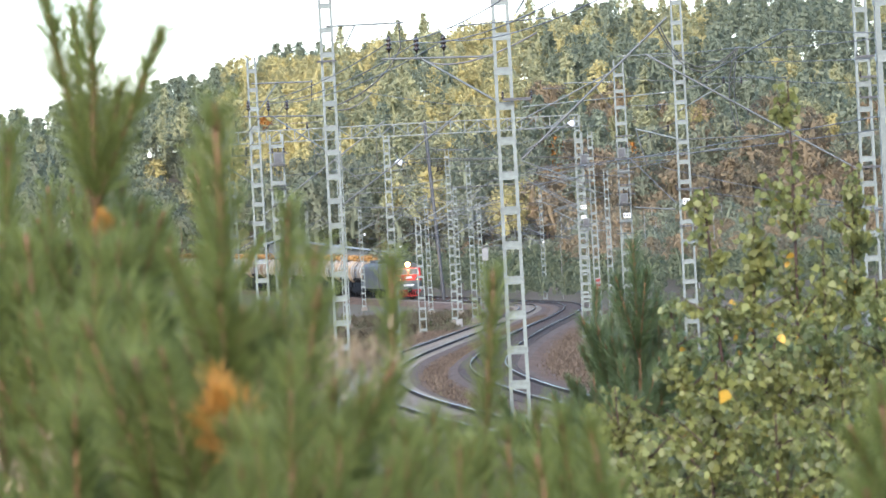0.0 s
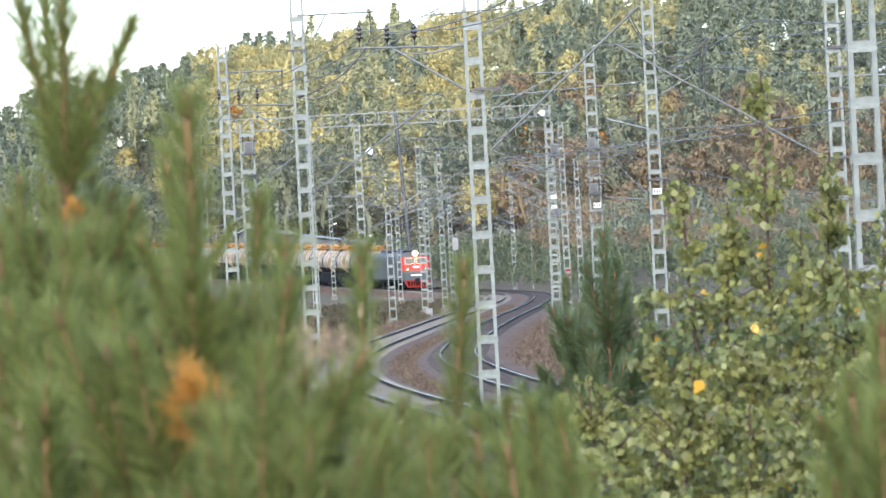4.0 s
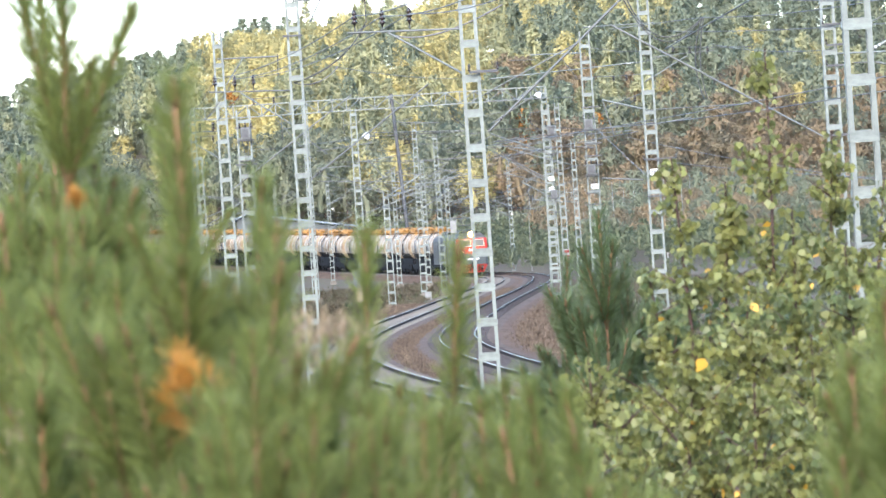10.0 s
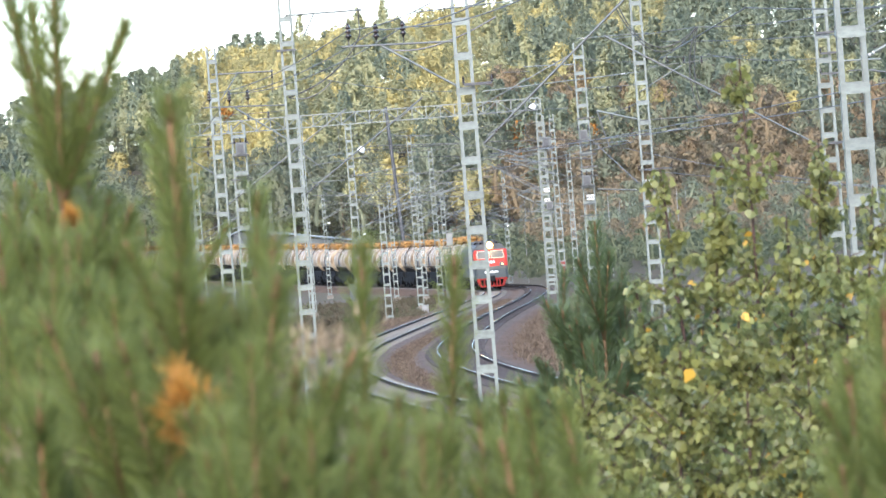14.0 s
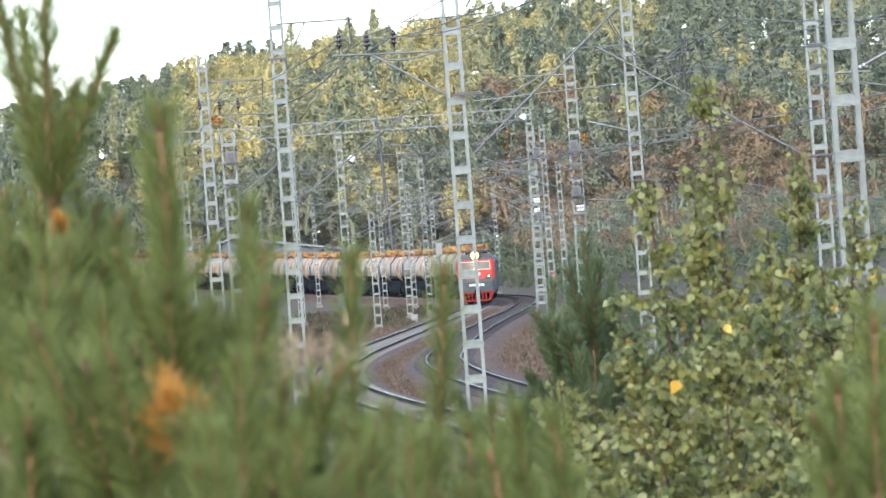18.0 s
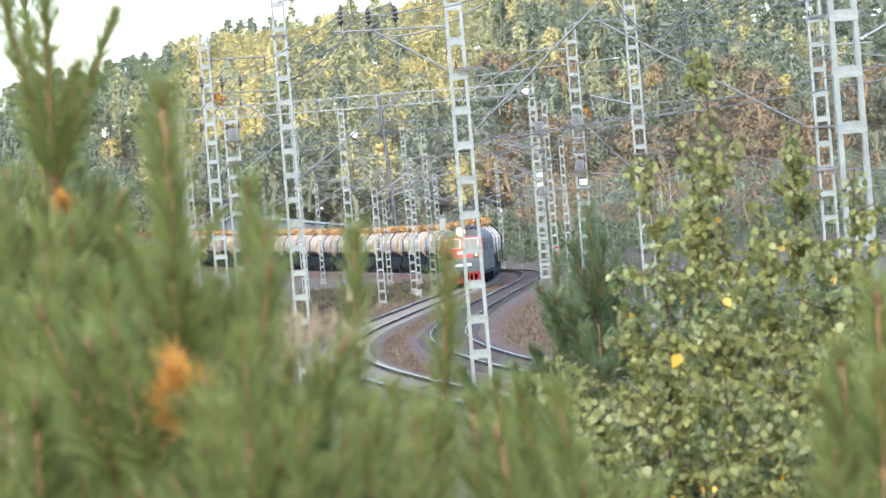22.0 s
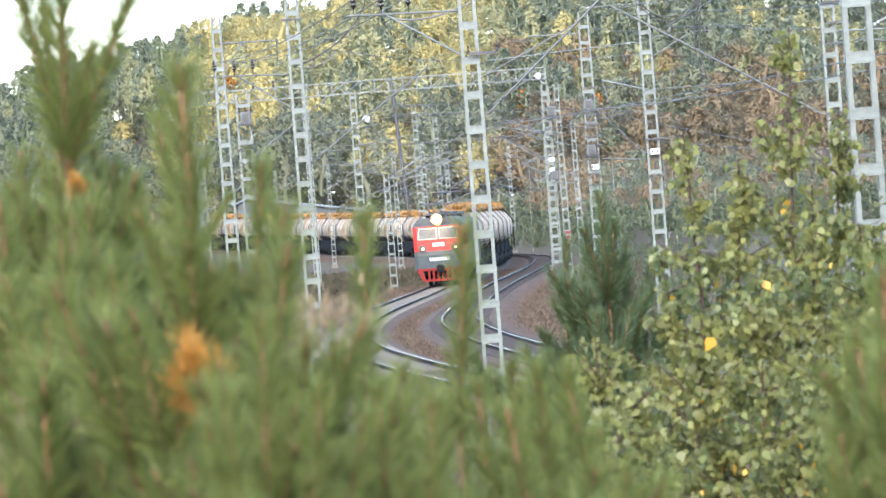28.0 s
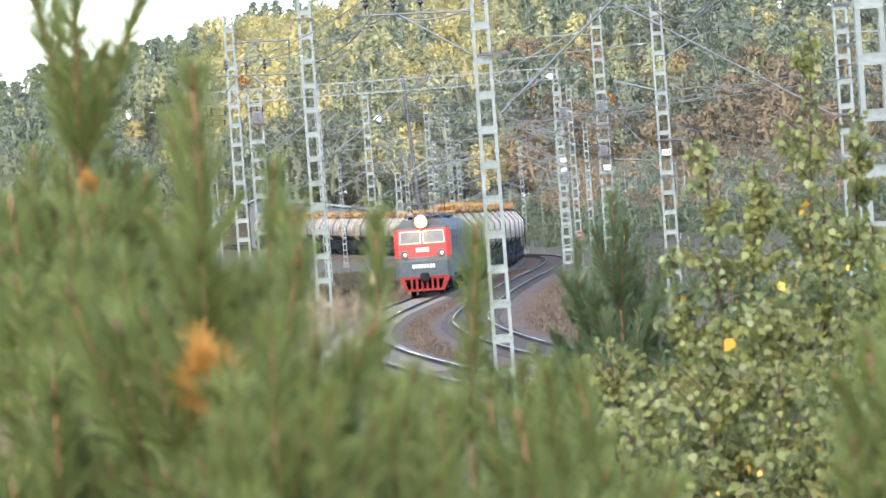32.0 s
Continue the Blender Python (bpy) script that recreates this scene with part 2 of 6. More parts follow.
def box_bm(lo, hi, bevel=0.0):
    return box(bmesh.new(), lo, hi, bevel)


def rod(bm, p, q, r, sides=6, r2=None):
    p, q = Vector(p), Vector(q)
    d = q - p
    m = Matrix.Translation((p + q) / 2) @ d.to_track_quat("Z", "Y").to_matrix().to_4x4()
    bmesh.ops.create_cone(bm, cap_ends=True, segments=sides, radius1=r, radius2=r if r2 is None else r2, depth=d.length, matrix=m)
    return bm


def rod_bm(p, q, r, sides=6, r2=None):
    return rod(bmesh.new(), p, q, r, sides, r2)


def lathe(bm, profile, sides=12, m=Matrix()):
    """Turns a profile of (radius, height) round the z axis."""
    rings = []
    for r, z in profile:
        rings.append([bm.verts.new(m @ Vector((r * math.cos(2 * math.pi * i / sides), r * math.sin(2 * math.pi * i / sides), z))) for i in range(sides)])
    for a, b in zip(rings, rings[1:]):
        for i in range(sides):
            bm.faces.new((a[i], a[(i + 1) % sides], b[(i + 1) % sides], b[i]))
    bm.faces.new(rings[0][::-1])
    bm.faces.new(rings[-1])
    return bm


def prism(bm, outline, y0, y1):
    """Pushes an outline of (x, z) from y0 to y1."""
    a = [bm.verts.new((x, y0, z)) for x, z in outline]
    b = [bm.verts.new((x, y1, z)) for x, z in outline]
    n = len(outline)
    for i in range(n):
        bm.faces.new((a[i], a[(i + 1) % n], b[(i + 1) % n], b[i]))
    bm.faces.new(a[::-1])
    bm.faces.new(b)
    return bm


UNIT_BOX = {}


def piece(name, material, parent, lo, hi, label=""):
    """A bar or plate that shares one unit box, drawn out to its size."""
    if material.name not in UNIT_BOX:
        UNIT_BOX[material.name] = mesh_bm("bar", box_bm((-0.5, -0.5, -0.5), (0.5, 0.5, 0.5)), material)
    c = [(a + b) / 2 for a, b in zip(lo, hi)]
    return link(name, UNIT_BOX[material.name], parent, Matrix.LocRotScale(c, None, [abs(b - a) for a, b in zip(lo, hi)]), label)


def strut(name, material, parent, p, q, w, label=""):
    """A straight bar from p to q that shares one unit rod."""
    key = "rod " + material.name
    if key not in UNIT_BOX:
        UNIT_BOX[key] = mesh_bm("rod", rod_bm((0, 0, -0.5), (0, 0, 0.5), 0.5, 8), material, True)
    p, q = Vector(p), Vector(q)
    d = q - p
    return link(name, UNIT_BOX[key], parent, Matrix.LocRotScale((p + q) / 2, d.to_track_quat("Z", "Y"), (w, w, d.length)), label)


# ---------------------------------------------------------------- the lie of the tracks
def smooth_line(nodes, width):
    nodes = np.array(nodes, float)
    y = np.arange(nodes[0, 0], nodes[-1, 0] + 0.5, 1.0)
    x = np.interp(y, nodes[:, 0], nodes[:, 1])
    k = np.exp(-0.5 * (np.arange(-3 * width, 3 * width + 1) / width) ** 2)
    k /= k.sum()
    pad = 3 * width
    left = x[0] + (x[0] - x[1:pad + 1])[::-1]
    right = x[-1] + (x[-1] - x[-pad - 1:-1])[::-1]
    return y, np.convolve(np.concatenate([left, x, right]), k, "valid")


NODES_A = [(60, 16), (90, 9.2), (120, 4.6), (150, 1.0), (175, -1.4), (199, -3.3), (222, -4.5), (250, -5.0), (282, -4.6), (315, -3.5), (340, -2.6), (388, -0.9),
           (433, 0.8), (452, 1.4), (502, 3.15), (540, 4.0), (578, 4.1), (629, 1.25), (667, -2.3), (711, -7.2), (738, -11), (760, -14.3), (852, -28), (950, -46), (1050, -68), (1150, -92), (1250, -118), (1400, -160)]
NODES_B = [(60, 22), (90, 14.6), (120, 9.4), (150, 5.6), (175, 3.2), (190, 2.1), (209, 1.1), (226, 0.4), (245, -0.1), (262, -0.1), (300, 0.65), (333, 1.6), (374, 3.0), (410, 4.4), (450, 6.0),
           (500, 7.6), (540, 8.4), (578, 8.3), (629, 5.4), (667, 2.0), (711, -2.9), (738, -6.7), (760, -10.0), (852, -23.6), (950, -41.4), (1050, -63.2), (1150, -87), (1250, -112.8), (1400, -154.6)]
YA, XA = smooth_line(NODES_A, 9)
YB, XB = smooth_line(NODES_B, 9)


def rail_z(y):
    return np.interp(y, [0, 660, 738, 852, 950, 1150, 1400], [0, 0, 0.35, 1.6, 2.8, 5.2, 7.8])


ZA = rail_z(YA)
SA = np.concatenate([[0], np.cumsum(np.sqrt(np.diff(XA) ** 2 + np.diff(YA) ** 2 + np.diff(ZA) ** 2))])


def on_track_a(s):
    """The point of track A at the length s along it."""
    return Vector((float(np.interp(s, SA, XA)), float(np.interp(s, SA, YA)), float(np.interp(s, SA, ZA))))


def sweep(name, xs, ys, zs, profile, material, parent=None, closed=False, label=""):
    """Draws a profile of (sideways, up) along a line."""
    xs, ys, zs = (np.asarray(v, float) for v in (xs, ys, zs))
    tx, ty = np.gradient(xs), np.gradient(ys)
    n = np.sqrt(tx ** 2 + ty ** 2)
    sx, sy = ty / n, -tx / n
    k = len(profile)
    v = np.stack([np.stack([xs + sx * u, ys + sy * u, zs + w], 1) for u, w in profile], 1).reshape(-1, 3)
    i = np.arange(len(xs) - 1)[:, None] * k
    j = np.arange(k if closed else k - 1)[None, :]
    a, b = i + j, i + (j + 1) % k
    f = np.stack([a, b, b + k, a + k], -1).reshape(-1, 4)
    return link(name, mesh_np(name, v, f[:, ::-1], material, material in (BALLAST, BANK)), parent, None, label)


# ---------------------------------------------------------------- ground
def hill(x, y):
    """Height of the land: a bank under the viewer, the level of the line, the long wooded rise behind."""
    x, y = np.asarray(x, float), np.asarray(y, float)
    near = 3.55 * (1 - np.clip((y - 14) / 46, 0, 1) ** 1.5) * (np.abs(y) < 400)
    level = -0.75 + rail_z(np.clip(y, 0, 1400)) * (y > 0)
    rise = np.clip(y - 930, 0, 200)
    slope = rise * np.interp(x / np.maximum(y, 1.0), [-0.09, -0.065, -0.055, -0.045, -0.03, 0, 0.02, 0.05, 0.09], [0.112, 0.119, 0.127, 0.142, 0.163, 0.177, 0.187, 0.188, 0.184])
    beside = np.clip((np.abs(x - np.interp(y, YA, XA) - 2) - 4) / 5, 0, 1)  # the line keeps its own level in a cutting
    slope = slope * np.where(y < 1400, beside * beside * (3 - 2 * beside), 1.0)
    past = np.clip(y - 1195, 0, 2500)
    return np.maximum(level, -0.75) + near * (y < 60) + slope - past * 0.02 * (slope > 0) + 0.25 * np.sin(x * 0.13 + y * 0.05) * (y > 800)


def ground_sheet():
    ys = np.concatenate([np.arange(-4000, -60, 300), np.arange(-60, 120, 4.0), np.arange(120, 900, 15), np.arange(900, 1200, 8), np.arange(1200, 2100, 40), np.arange(2100, 4600, 250)])
    xs = np.concatenate([np.arange(-3000, -200, 200), np.arange(-200, 200, 6.0), np.arange(200, 3001, 200)])
    gx, gy = np.meshgrid(xs, ys)
    gz = hill(gx, gy)
    v = np.stack([gx, gy, gz], -1).reshape(-1, 3)
    n = len(xs)
    i, j = np.meshgrid(np.arange(len(ys) - 1), np.arange(n - 1), indexing="ij")
    a = (i * n + j).ravel()
    f = np.stack([a, a + 1, a + n + 1, a + n], 1)
    tagged(link("ground", mesh_np("ground", v, f, GROUND, True)), "rough grassy ground with bare brown soil", "ground", kind="structure")


ground_sheet()


def track(name, xs, ys, label):
    zs = rail_z(ys)
    top = empty(name, Matrix(), label, "railway track", kind="structure")
    link("ballast_bed", sweep_mesh(xs, ys, zs, [(-1.95, -0.30), (-1.6, -0.20), (-1.4, -0.19), (1.4, -0.19), (1.6, -0.20), (1.95, -0.30)], BALLAST), top, None, "grey-brown gravel ballast bed")
    for sx in (-1, 1):
        link("bank", sweep_mesh(xs, ys, zs, [(sx * u, w) for u, w in ((1.85, -0.27), (2.7, -0.40), (4.6, -1.0))][::sx], BANK), top, None, "bare brown bank beside the track")
    for side in (-0.795, 0.795):
        rail = sweep("rail", xs, ys, zs, [(side - 0.036, -0.035), (side - 0.034, 0.0), (side + 0.034, 0.0), (side + 0.036, -0.035)], RAIL_WEB, top, False, "rusty steel rail with a worn bright strip")
        sweep("running_band", xs, ys, zs, [(side - 0.014, 0.001), (side - 0.013, 0.003), (side + 0.013, 0.003), (side + 0.014, 0.001)], RAIL_TOP, rail, False, "polished running band")
        sweep("rail_foot", xs, ys, zs, [(side - 0.036, -0.034), (side - 0.012, -0.045), (side - 0.012, -0.15), (side - 0.075, -0.165), (side - 0.075, -0.18), (side + 0.075, -0.18),
                                        (side + 0.075, -0.165), (side + 0.012, -0.15), (side + 0.012, -0.045), (side + 0.036, -0.034)], RAIL_WEB, rail, False)
    return top


def sweep_mesh(xs, ys, zs, profile, material):
    ob = sweep("tmp", xs, ys, zs, profile, material)
    me = ob.data
    bpy.data.objects.remove(ob)
    return me


TAR = mat("tarred_timber", (0.055, 0.045, 0.040), (0.035, 0.030, 0.028), 3.0, 0.95, fine=0.3, spec=0.15, obj=0.2)


def sleepers(top, xs, ys, y0, n, far_to, mt):
    """The nearest sleepers one by one, the far ones joined."""
    one = mesh_bm("sleeper", box_bm((-1.35, -0.14, -0.20), (1.35, 0.14, 0.0), 0.03), mt)
    step, y, k, vs, fs = 0.56, y0, 0, [], []
    while y < far_to:
        x = float(np.interp(y, ys, xs))
        a = math.atan2(float(np.interp(y + 1, ys, xs)) - x, 1.0)
        m = pose(x, y, float(rail_z(y)) - 0.14, 0, 0, -math.degrees(a))
        if k < n:
            link("sleeper", one, top, m)
        else:
            b = len(vs)
            vs += [tuple(m @ Vector(c)) for c in ((-1.35, -0.14, 0), (1.35, -0.14, 0), (1.35, 0.14, 0), (-1.35, 0.14, 0), (-1.35, -0.14, -0.2), (1.35, -0.14, -0.2), (1.35, 0.14, -0.2), (-1.35, 0.14, -0.2))]
            fs += [(b, b + 1, b + 2, b + 3), (b, b + 4, b + 5, b + 1), (b + 2, b + 6, b + 7, b + 3), (b + 1, b + 5, b + 6, b + 2), (b, b + 3, b + 7, b + 4)]
        y += step
        k += 1
    link("far_sleepers", mesh_np("far_sleepers", vs, fs, mt), top)["kind"] = "stuff"


TRACK_A = track("track_left", XA, YA, "curving railway track on pale concrete sleepers")
TRACK_B = track("track_right", XB, YB, "second curving railway track beside the first")

sleepers(TRACK_A, XA, YA, 176.0, 290, 760.0, CONCRETE)
sleepers(TRACK_B, XB, YB, 168.0, 290, 600.0, TAR)

# ---------------------------------------------------------------- train
HEAD_S = float(np.interp(337.7, YA, SA))
SPEED = 12.75


def s_at(t):
    return HEAD_S + SPEED * (32.0 - t) - float(np.interp(t, [0, 1, 3, 6, 12, 16, 19, 22, 27.5, 30, 32], [15, 10.5, 6, 4, 3, 4, 8, 10, 8.5, 4.5, 0]))


def vehicle_pose(s_mid, half):
    """A vehicle whose bogies stand half a base in front of and behind s_mid, nose along -s."""
    a, b = on_track_a(s_mid - half), on_track_a(s_mid + half)
    d = (a - b).normalized()
    side = d.cross(Vector((0, 0, 1))).normalized()
    up = side.cross(d)
    m = Matrix((side, d, up)).transposed().to_4x4()
    m.translation = (a + b) / 2
    return m


def wheel_bm(r=0.475):
    bm = bmesh.new()
    m = pose(0, 0, 0, 0, 90, 0)
    for x in (-0.79, 0.79):
        lathe(bm, [(r, -0.065), (r + 0.02, 0.03), (r + 0.02, 0.065)], 16, Matrix.Translation((x, 0, 0)) @ m)
    rod(bm, (-0.8, 0, 0), (0.8, 0, 0), 0.09, 8)
    return bm


WHEEL = mesh_bm("wheelset", wheel_bm(), UNDER)


def bogie(parent, y, base=1.85):
    b = box_bm((-1.12, y - base / 2 - 0.25, 0.42), (-0.95, y + base / 2 + 0.25, 0.72), 0.04)
    box(b, (0.95, y - base / 2 - 0.25, 0.42), (1.12, y + base / 2 + 0.25, 0.72), 0.04)
    box(b, (-1.0, y - 0.25, 0.45), (1.0, y + 0.25, 0.85))
    for x in (-1.04, 1.04):
        for yy in (y - base / 2, y + base / 2):
            box(b, (x - 0.14, yy - 0.17, 0.34), (x + 0.14, yy + 0.17, 0.66), 0.03)
    bg = part("bogie", b, UNDER, parent, "black cast-steel bogie")
    for yy in (y - base / 2, y + base / 2):
        link("wheelset", WHEEL, bg, Matrix.Translation((0, yy, 0.475)))
    return bg


def build_tank_car():
    car = empty("tank_car", Matrix(), "cream tank wagon with white straps and ochre-stained top fittings", "tank wagon", "tank wagons of the train")
    L, R, ZC = 11.9, 1.56, 3.02
    prof = [(0.05, -L / 2 - 0.02), (0.8, -L / 2 + 0.06), (1.25, -L / 2 + 0.22), (R - 0.06, -L / 2 + 0.48), (R, -L / 2 + 0.8), (R, L / 2 - 0.8), (R - 0.06, L / 2 - 0.48), (1.25, L / 2 - 0.22), (0.8, L / 2 - 0.06), (0.05, L / 2 + 0.02)]
    part("tank", lathe(bmesh.new(), prof, 28, Matrix.Translation((0, 0, ZC)) @ pose(0, 0, 0, -90, 0, 0)), TANK, car, "", True)
    # lower arc laid over the tank, its underside shade put into the colour
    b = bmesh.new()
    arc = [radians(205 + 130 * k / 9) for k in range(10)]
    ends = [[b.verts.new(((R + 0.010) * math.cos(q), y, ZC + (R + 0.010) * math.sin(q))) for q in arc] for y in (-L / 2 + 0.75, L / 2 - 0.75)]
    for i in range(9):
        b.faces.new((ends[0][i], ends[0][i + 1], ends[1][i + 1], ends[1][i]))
    part("belly", b, GRIME_SHADE, car, "lower shell with oily grime and its shade in the colour", True)
    for sx in (-1, 1):
        part("sole_bar", box_bm((sx * 1.36, -6.2, 0.80), (sx * 1.24, 6.2, 1.16)), UNDER, car, "black sole bar")
    for y in (-4.6, -2.1, 2.1, 4.6):
        b = bmesh.new()
        arc = [radians(-34 + 248 * k / 20) for k in range(21)]
        rings = [[b.verts.new((rr0 * math.cos(q), y + e, ZC + rr0 * math.sin(q))) for q in arc] for e, rr0 in ((-0.10, R + 0.003), (-0.09, R + 0.026), (0.09, R + 0.026), (0.10, R + 0.003))]
        for u, v in zip(rings, rings[1:]):
            for i in range(20):
                b.faces.new((u[i], u[i + 1], v[i + 1], v[i]))
        part("strap", b, BAND, car, "white tank strap", True)
    # toothed black plates added for brake gear and the shade behind it
    for sx in (-1, 1):
        b = bmesh.new()
        rim = [(-5.9, 0.84), (5.9, 0.84)]
        for k in range(9):
            y, dz = 5.2 - 1.3 * k, 0.30 + 0.14 * (k % 3)
            rim += [(y + 0.5, 0.70), (y + 0.45, dz), (y - 0.45, dz), (y - 0.5, 0.70)]
        flank = [[b.verts.new((sx * x, y, z)) for y, z in rim] for x in (1.22, 1.34)]
        for i in range(len(rim)):
            j = (i + 1) % len(rim)
            b.faces.new((flank[0][i], flank[0][j], flank[1][j], flank[1][i]))
        b.faces.new(flank[0][::-1])
        b.faces.new(flank[1])
        bmesh.ops.recalc_face_normals(b, faces=b.faces)
        part("side_gear", b, UNDER, car, "black toothed skirt for brake gear and shade along the frame")
    for sx in (-1, 1):
        b = bmesh.new()
        a0, a1 = radians(8), radians(-22)
        for k in range(4):
            u, w = a0 + (a1 - a0) * k / 4, a0 + (a1 - a0) * (k + 1) / 4
            vs = [b.verts.new((sx * (R + 0.012) * math.cos(q), y, ZC + (R + 0.012) * math.sin(q))) for q, y in ((u, -0.75), (u, 0.75), (w, 0.75), (w, -0.75))]
            b.faces.new(vs)
        part("stencil_panel", b, DOT, car, "dark stencil panel")
        for y, wd, end in ((-0.9, 0.5, 30), (0.0, 0.9, -30), (0.85, 0.4, 10), (2.9, 0.8, -8), (-2.9, 0.9, -5), (3.7, 0.35, 30), (-3.8, 0.4, 20), (5.2, 0.5, 15), (-5.2, 0.6, 0)):
            part("spill_mark", spill(R + 0.014, ZC, sx, y, wd, end), STAIN, car, "ochre spill stain down the tank side")
    b = box_bm((-0.75, -5.6, ZC + R + 0.02), (0.75, 5.6, ZC + R + 0.10))
    for y in (-5.4, -2.8, 2.8, 5.4):
        box(b, (-0.7, y - 0.04, ZC + R - 0.25), (0.7, y + 0.04, ZC + R + 0.05))
    part("roof_walkway", b, STAIN, car, "ochre roof walkway")
    part("dome", lathe(bmesh.new(), [(0.62, ZC + R - 0.1), (0.62, ZC + R + 0.40), (0.50, ZC + R + 0.55), (0.1, ZC + R + 0.60)], 16), STAIN, car, "ochre-stained hatch dome", True)
    for y in (-2.6, 2.6):
        part("valve_hood", lathe(bmesh.new(), [(0.34, ZC + R), (0.34, ZC + R + 0.30), (0.42, ZC + R + 0.32), (0.40, ZC + R + 0.44), (0.1, ZC + R + 0.50)], 12, Matrix.Translation((0, y, 0))), STAIN, car, "ochre valve hood", True)
        part("toe_board", box_bm((-0.78, y - 1.6, ZC + R + 0.10), (-0.74, y + 1.6, ZC + R + 0.34)), STAIN, car, "ochre-stained toe board")
    for sx in (-1, 1):
        b = bmesh.new()
        for y in (-5.5, -3.6, -1.8, 0.0, 1.8, 3.6, 5.5):
            rod(b, (sx * 0.74, y, ZC + R + 0.1), (sx * 0.74, y, ZC + R + 0.62), 0.022, 5)
        rod(b, (sx * 0.74, -3.6, ZC + R + 0.62), (sx * 0.74, 3.6, ZC + R + 0.62), 0.022, 5)
        part("handrail", b, STAIN, car)
        b = bmesh.new()
        for y in (-0.25, 0.25):
            rod(b, (sx * 1.62, y, 1.15), (sx * 1.62, y, ZC + 0.6), 0.022, 5)
            rod(b, (sx * 1.62, y, ZC + 0.6), (sx * 0.75, y, ZC + R + 0.12), 0.022, 5)
        for k in range(8):
            rod(b, (sx * 1.62, -0.25, 1.3 + 0.27 * k), (sx * 1.62, 0.25, 1.3 + 0.27 * k), 0.014, 4)
        part("ladder", b, UNDER, car, "steel side ladder")
    b = box_bm((-0.22, -6.3, 0.86), (0.22, 6.3, 1.16))
    for y in (-6.25, -4.2, 4.2, 6.25):
        box(b, (-1.4, y - 0.14, 0.95), (1.4, y + 0.14, 1.16))
    for y in (-4.3, 4.3):
        box(b, (-1.1, y - 0.35, 1.1), (1.1, y + 0.35, 1.7))
    part("underframe", b, UNDER, car, "black steel underframe")
    for y in (-6.75, 6.75):
        part("coupler", box_bm((-0.14, min(y, y * 0.93), 0.92), (0.14, max(y, y * 0.93), 1.18), 0.03), UNDER, car)
    # solid black filler: rough rigging and the shade below the tank
    b = box_bm((-1.16, -5.9, 0.98), (1.16, 5.9, 1.75), 0.06)
    box(b, (-1.12, -2.7, 0.48), (1.12, 2.7, 0.82))
    for y in (-2.2, -0.9, 0.7, 2.1):
        box(b, (-1.24, y - 0.16, 0.36), (1.24, y + 0.16, 0.80))
    part("brake_rigging", b, UNDER, car, "black block for brake rigging and shade under the wagon")
    part("brake_cylinder", rod_bm((-0.6, 1.0, 0.72), (-0.6, 1.9, 0.72), 0.22, 10), UNDER, car)
    bogie(car, -4.4)
    bogie(car, 4.4)
    return car


def spill(r, zc, sx, y, w, end):
    """A run-down stain from the hatch that narrows downwards."""
    b = bmesh.new()
    q = [radians(80 + (end - 80) * k / 5) for k in range(6)]
    ww = [w * (1 - 0.13 * k) for k in range(6)]
    rows = [[b.verts.new((sx * r * math.cos(a), y + e * h / 2, zc + r * math.sin(a))) for e in (-1, 1)] for a, h in zip(q, ww)]
    for u, v in zip(rows, rows[1:]):
        b.faces.new((u[0], u[1], v[1], v[0]))
    return b


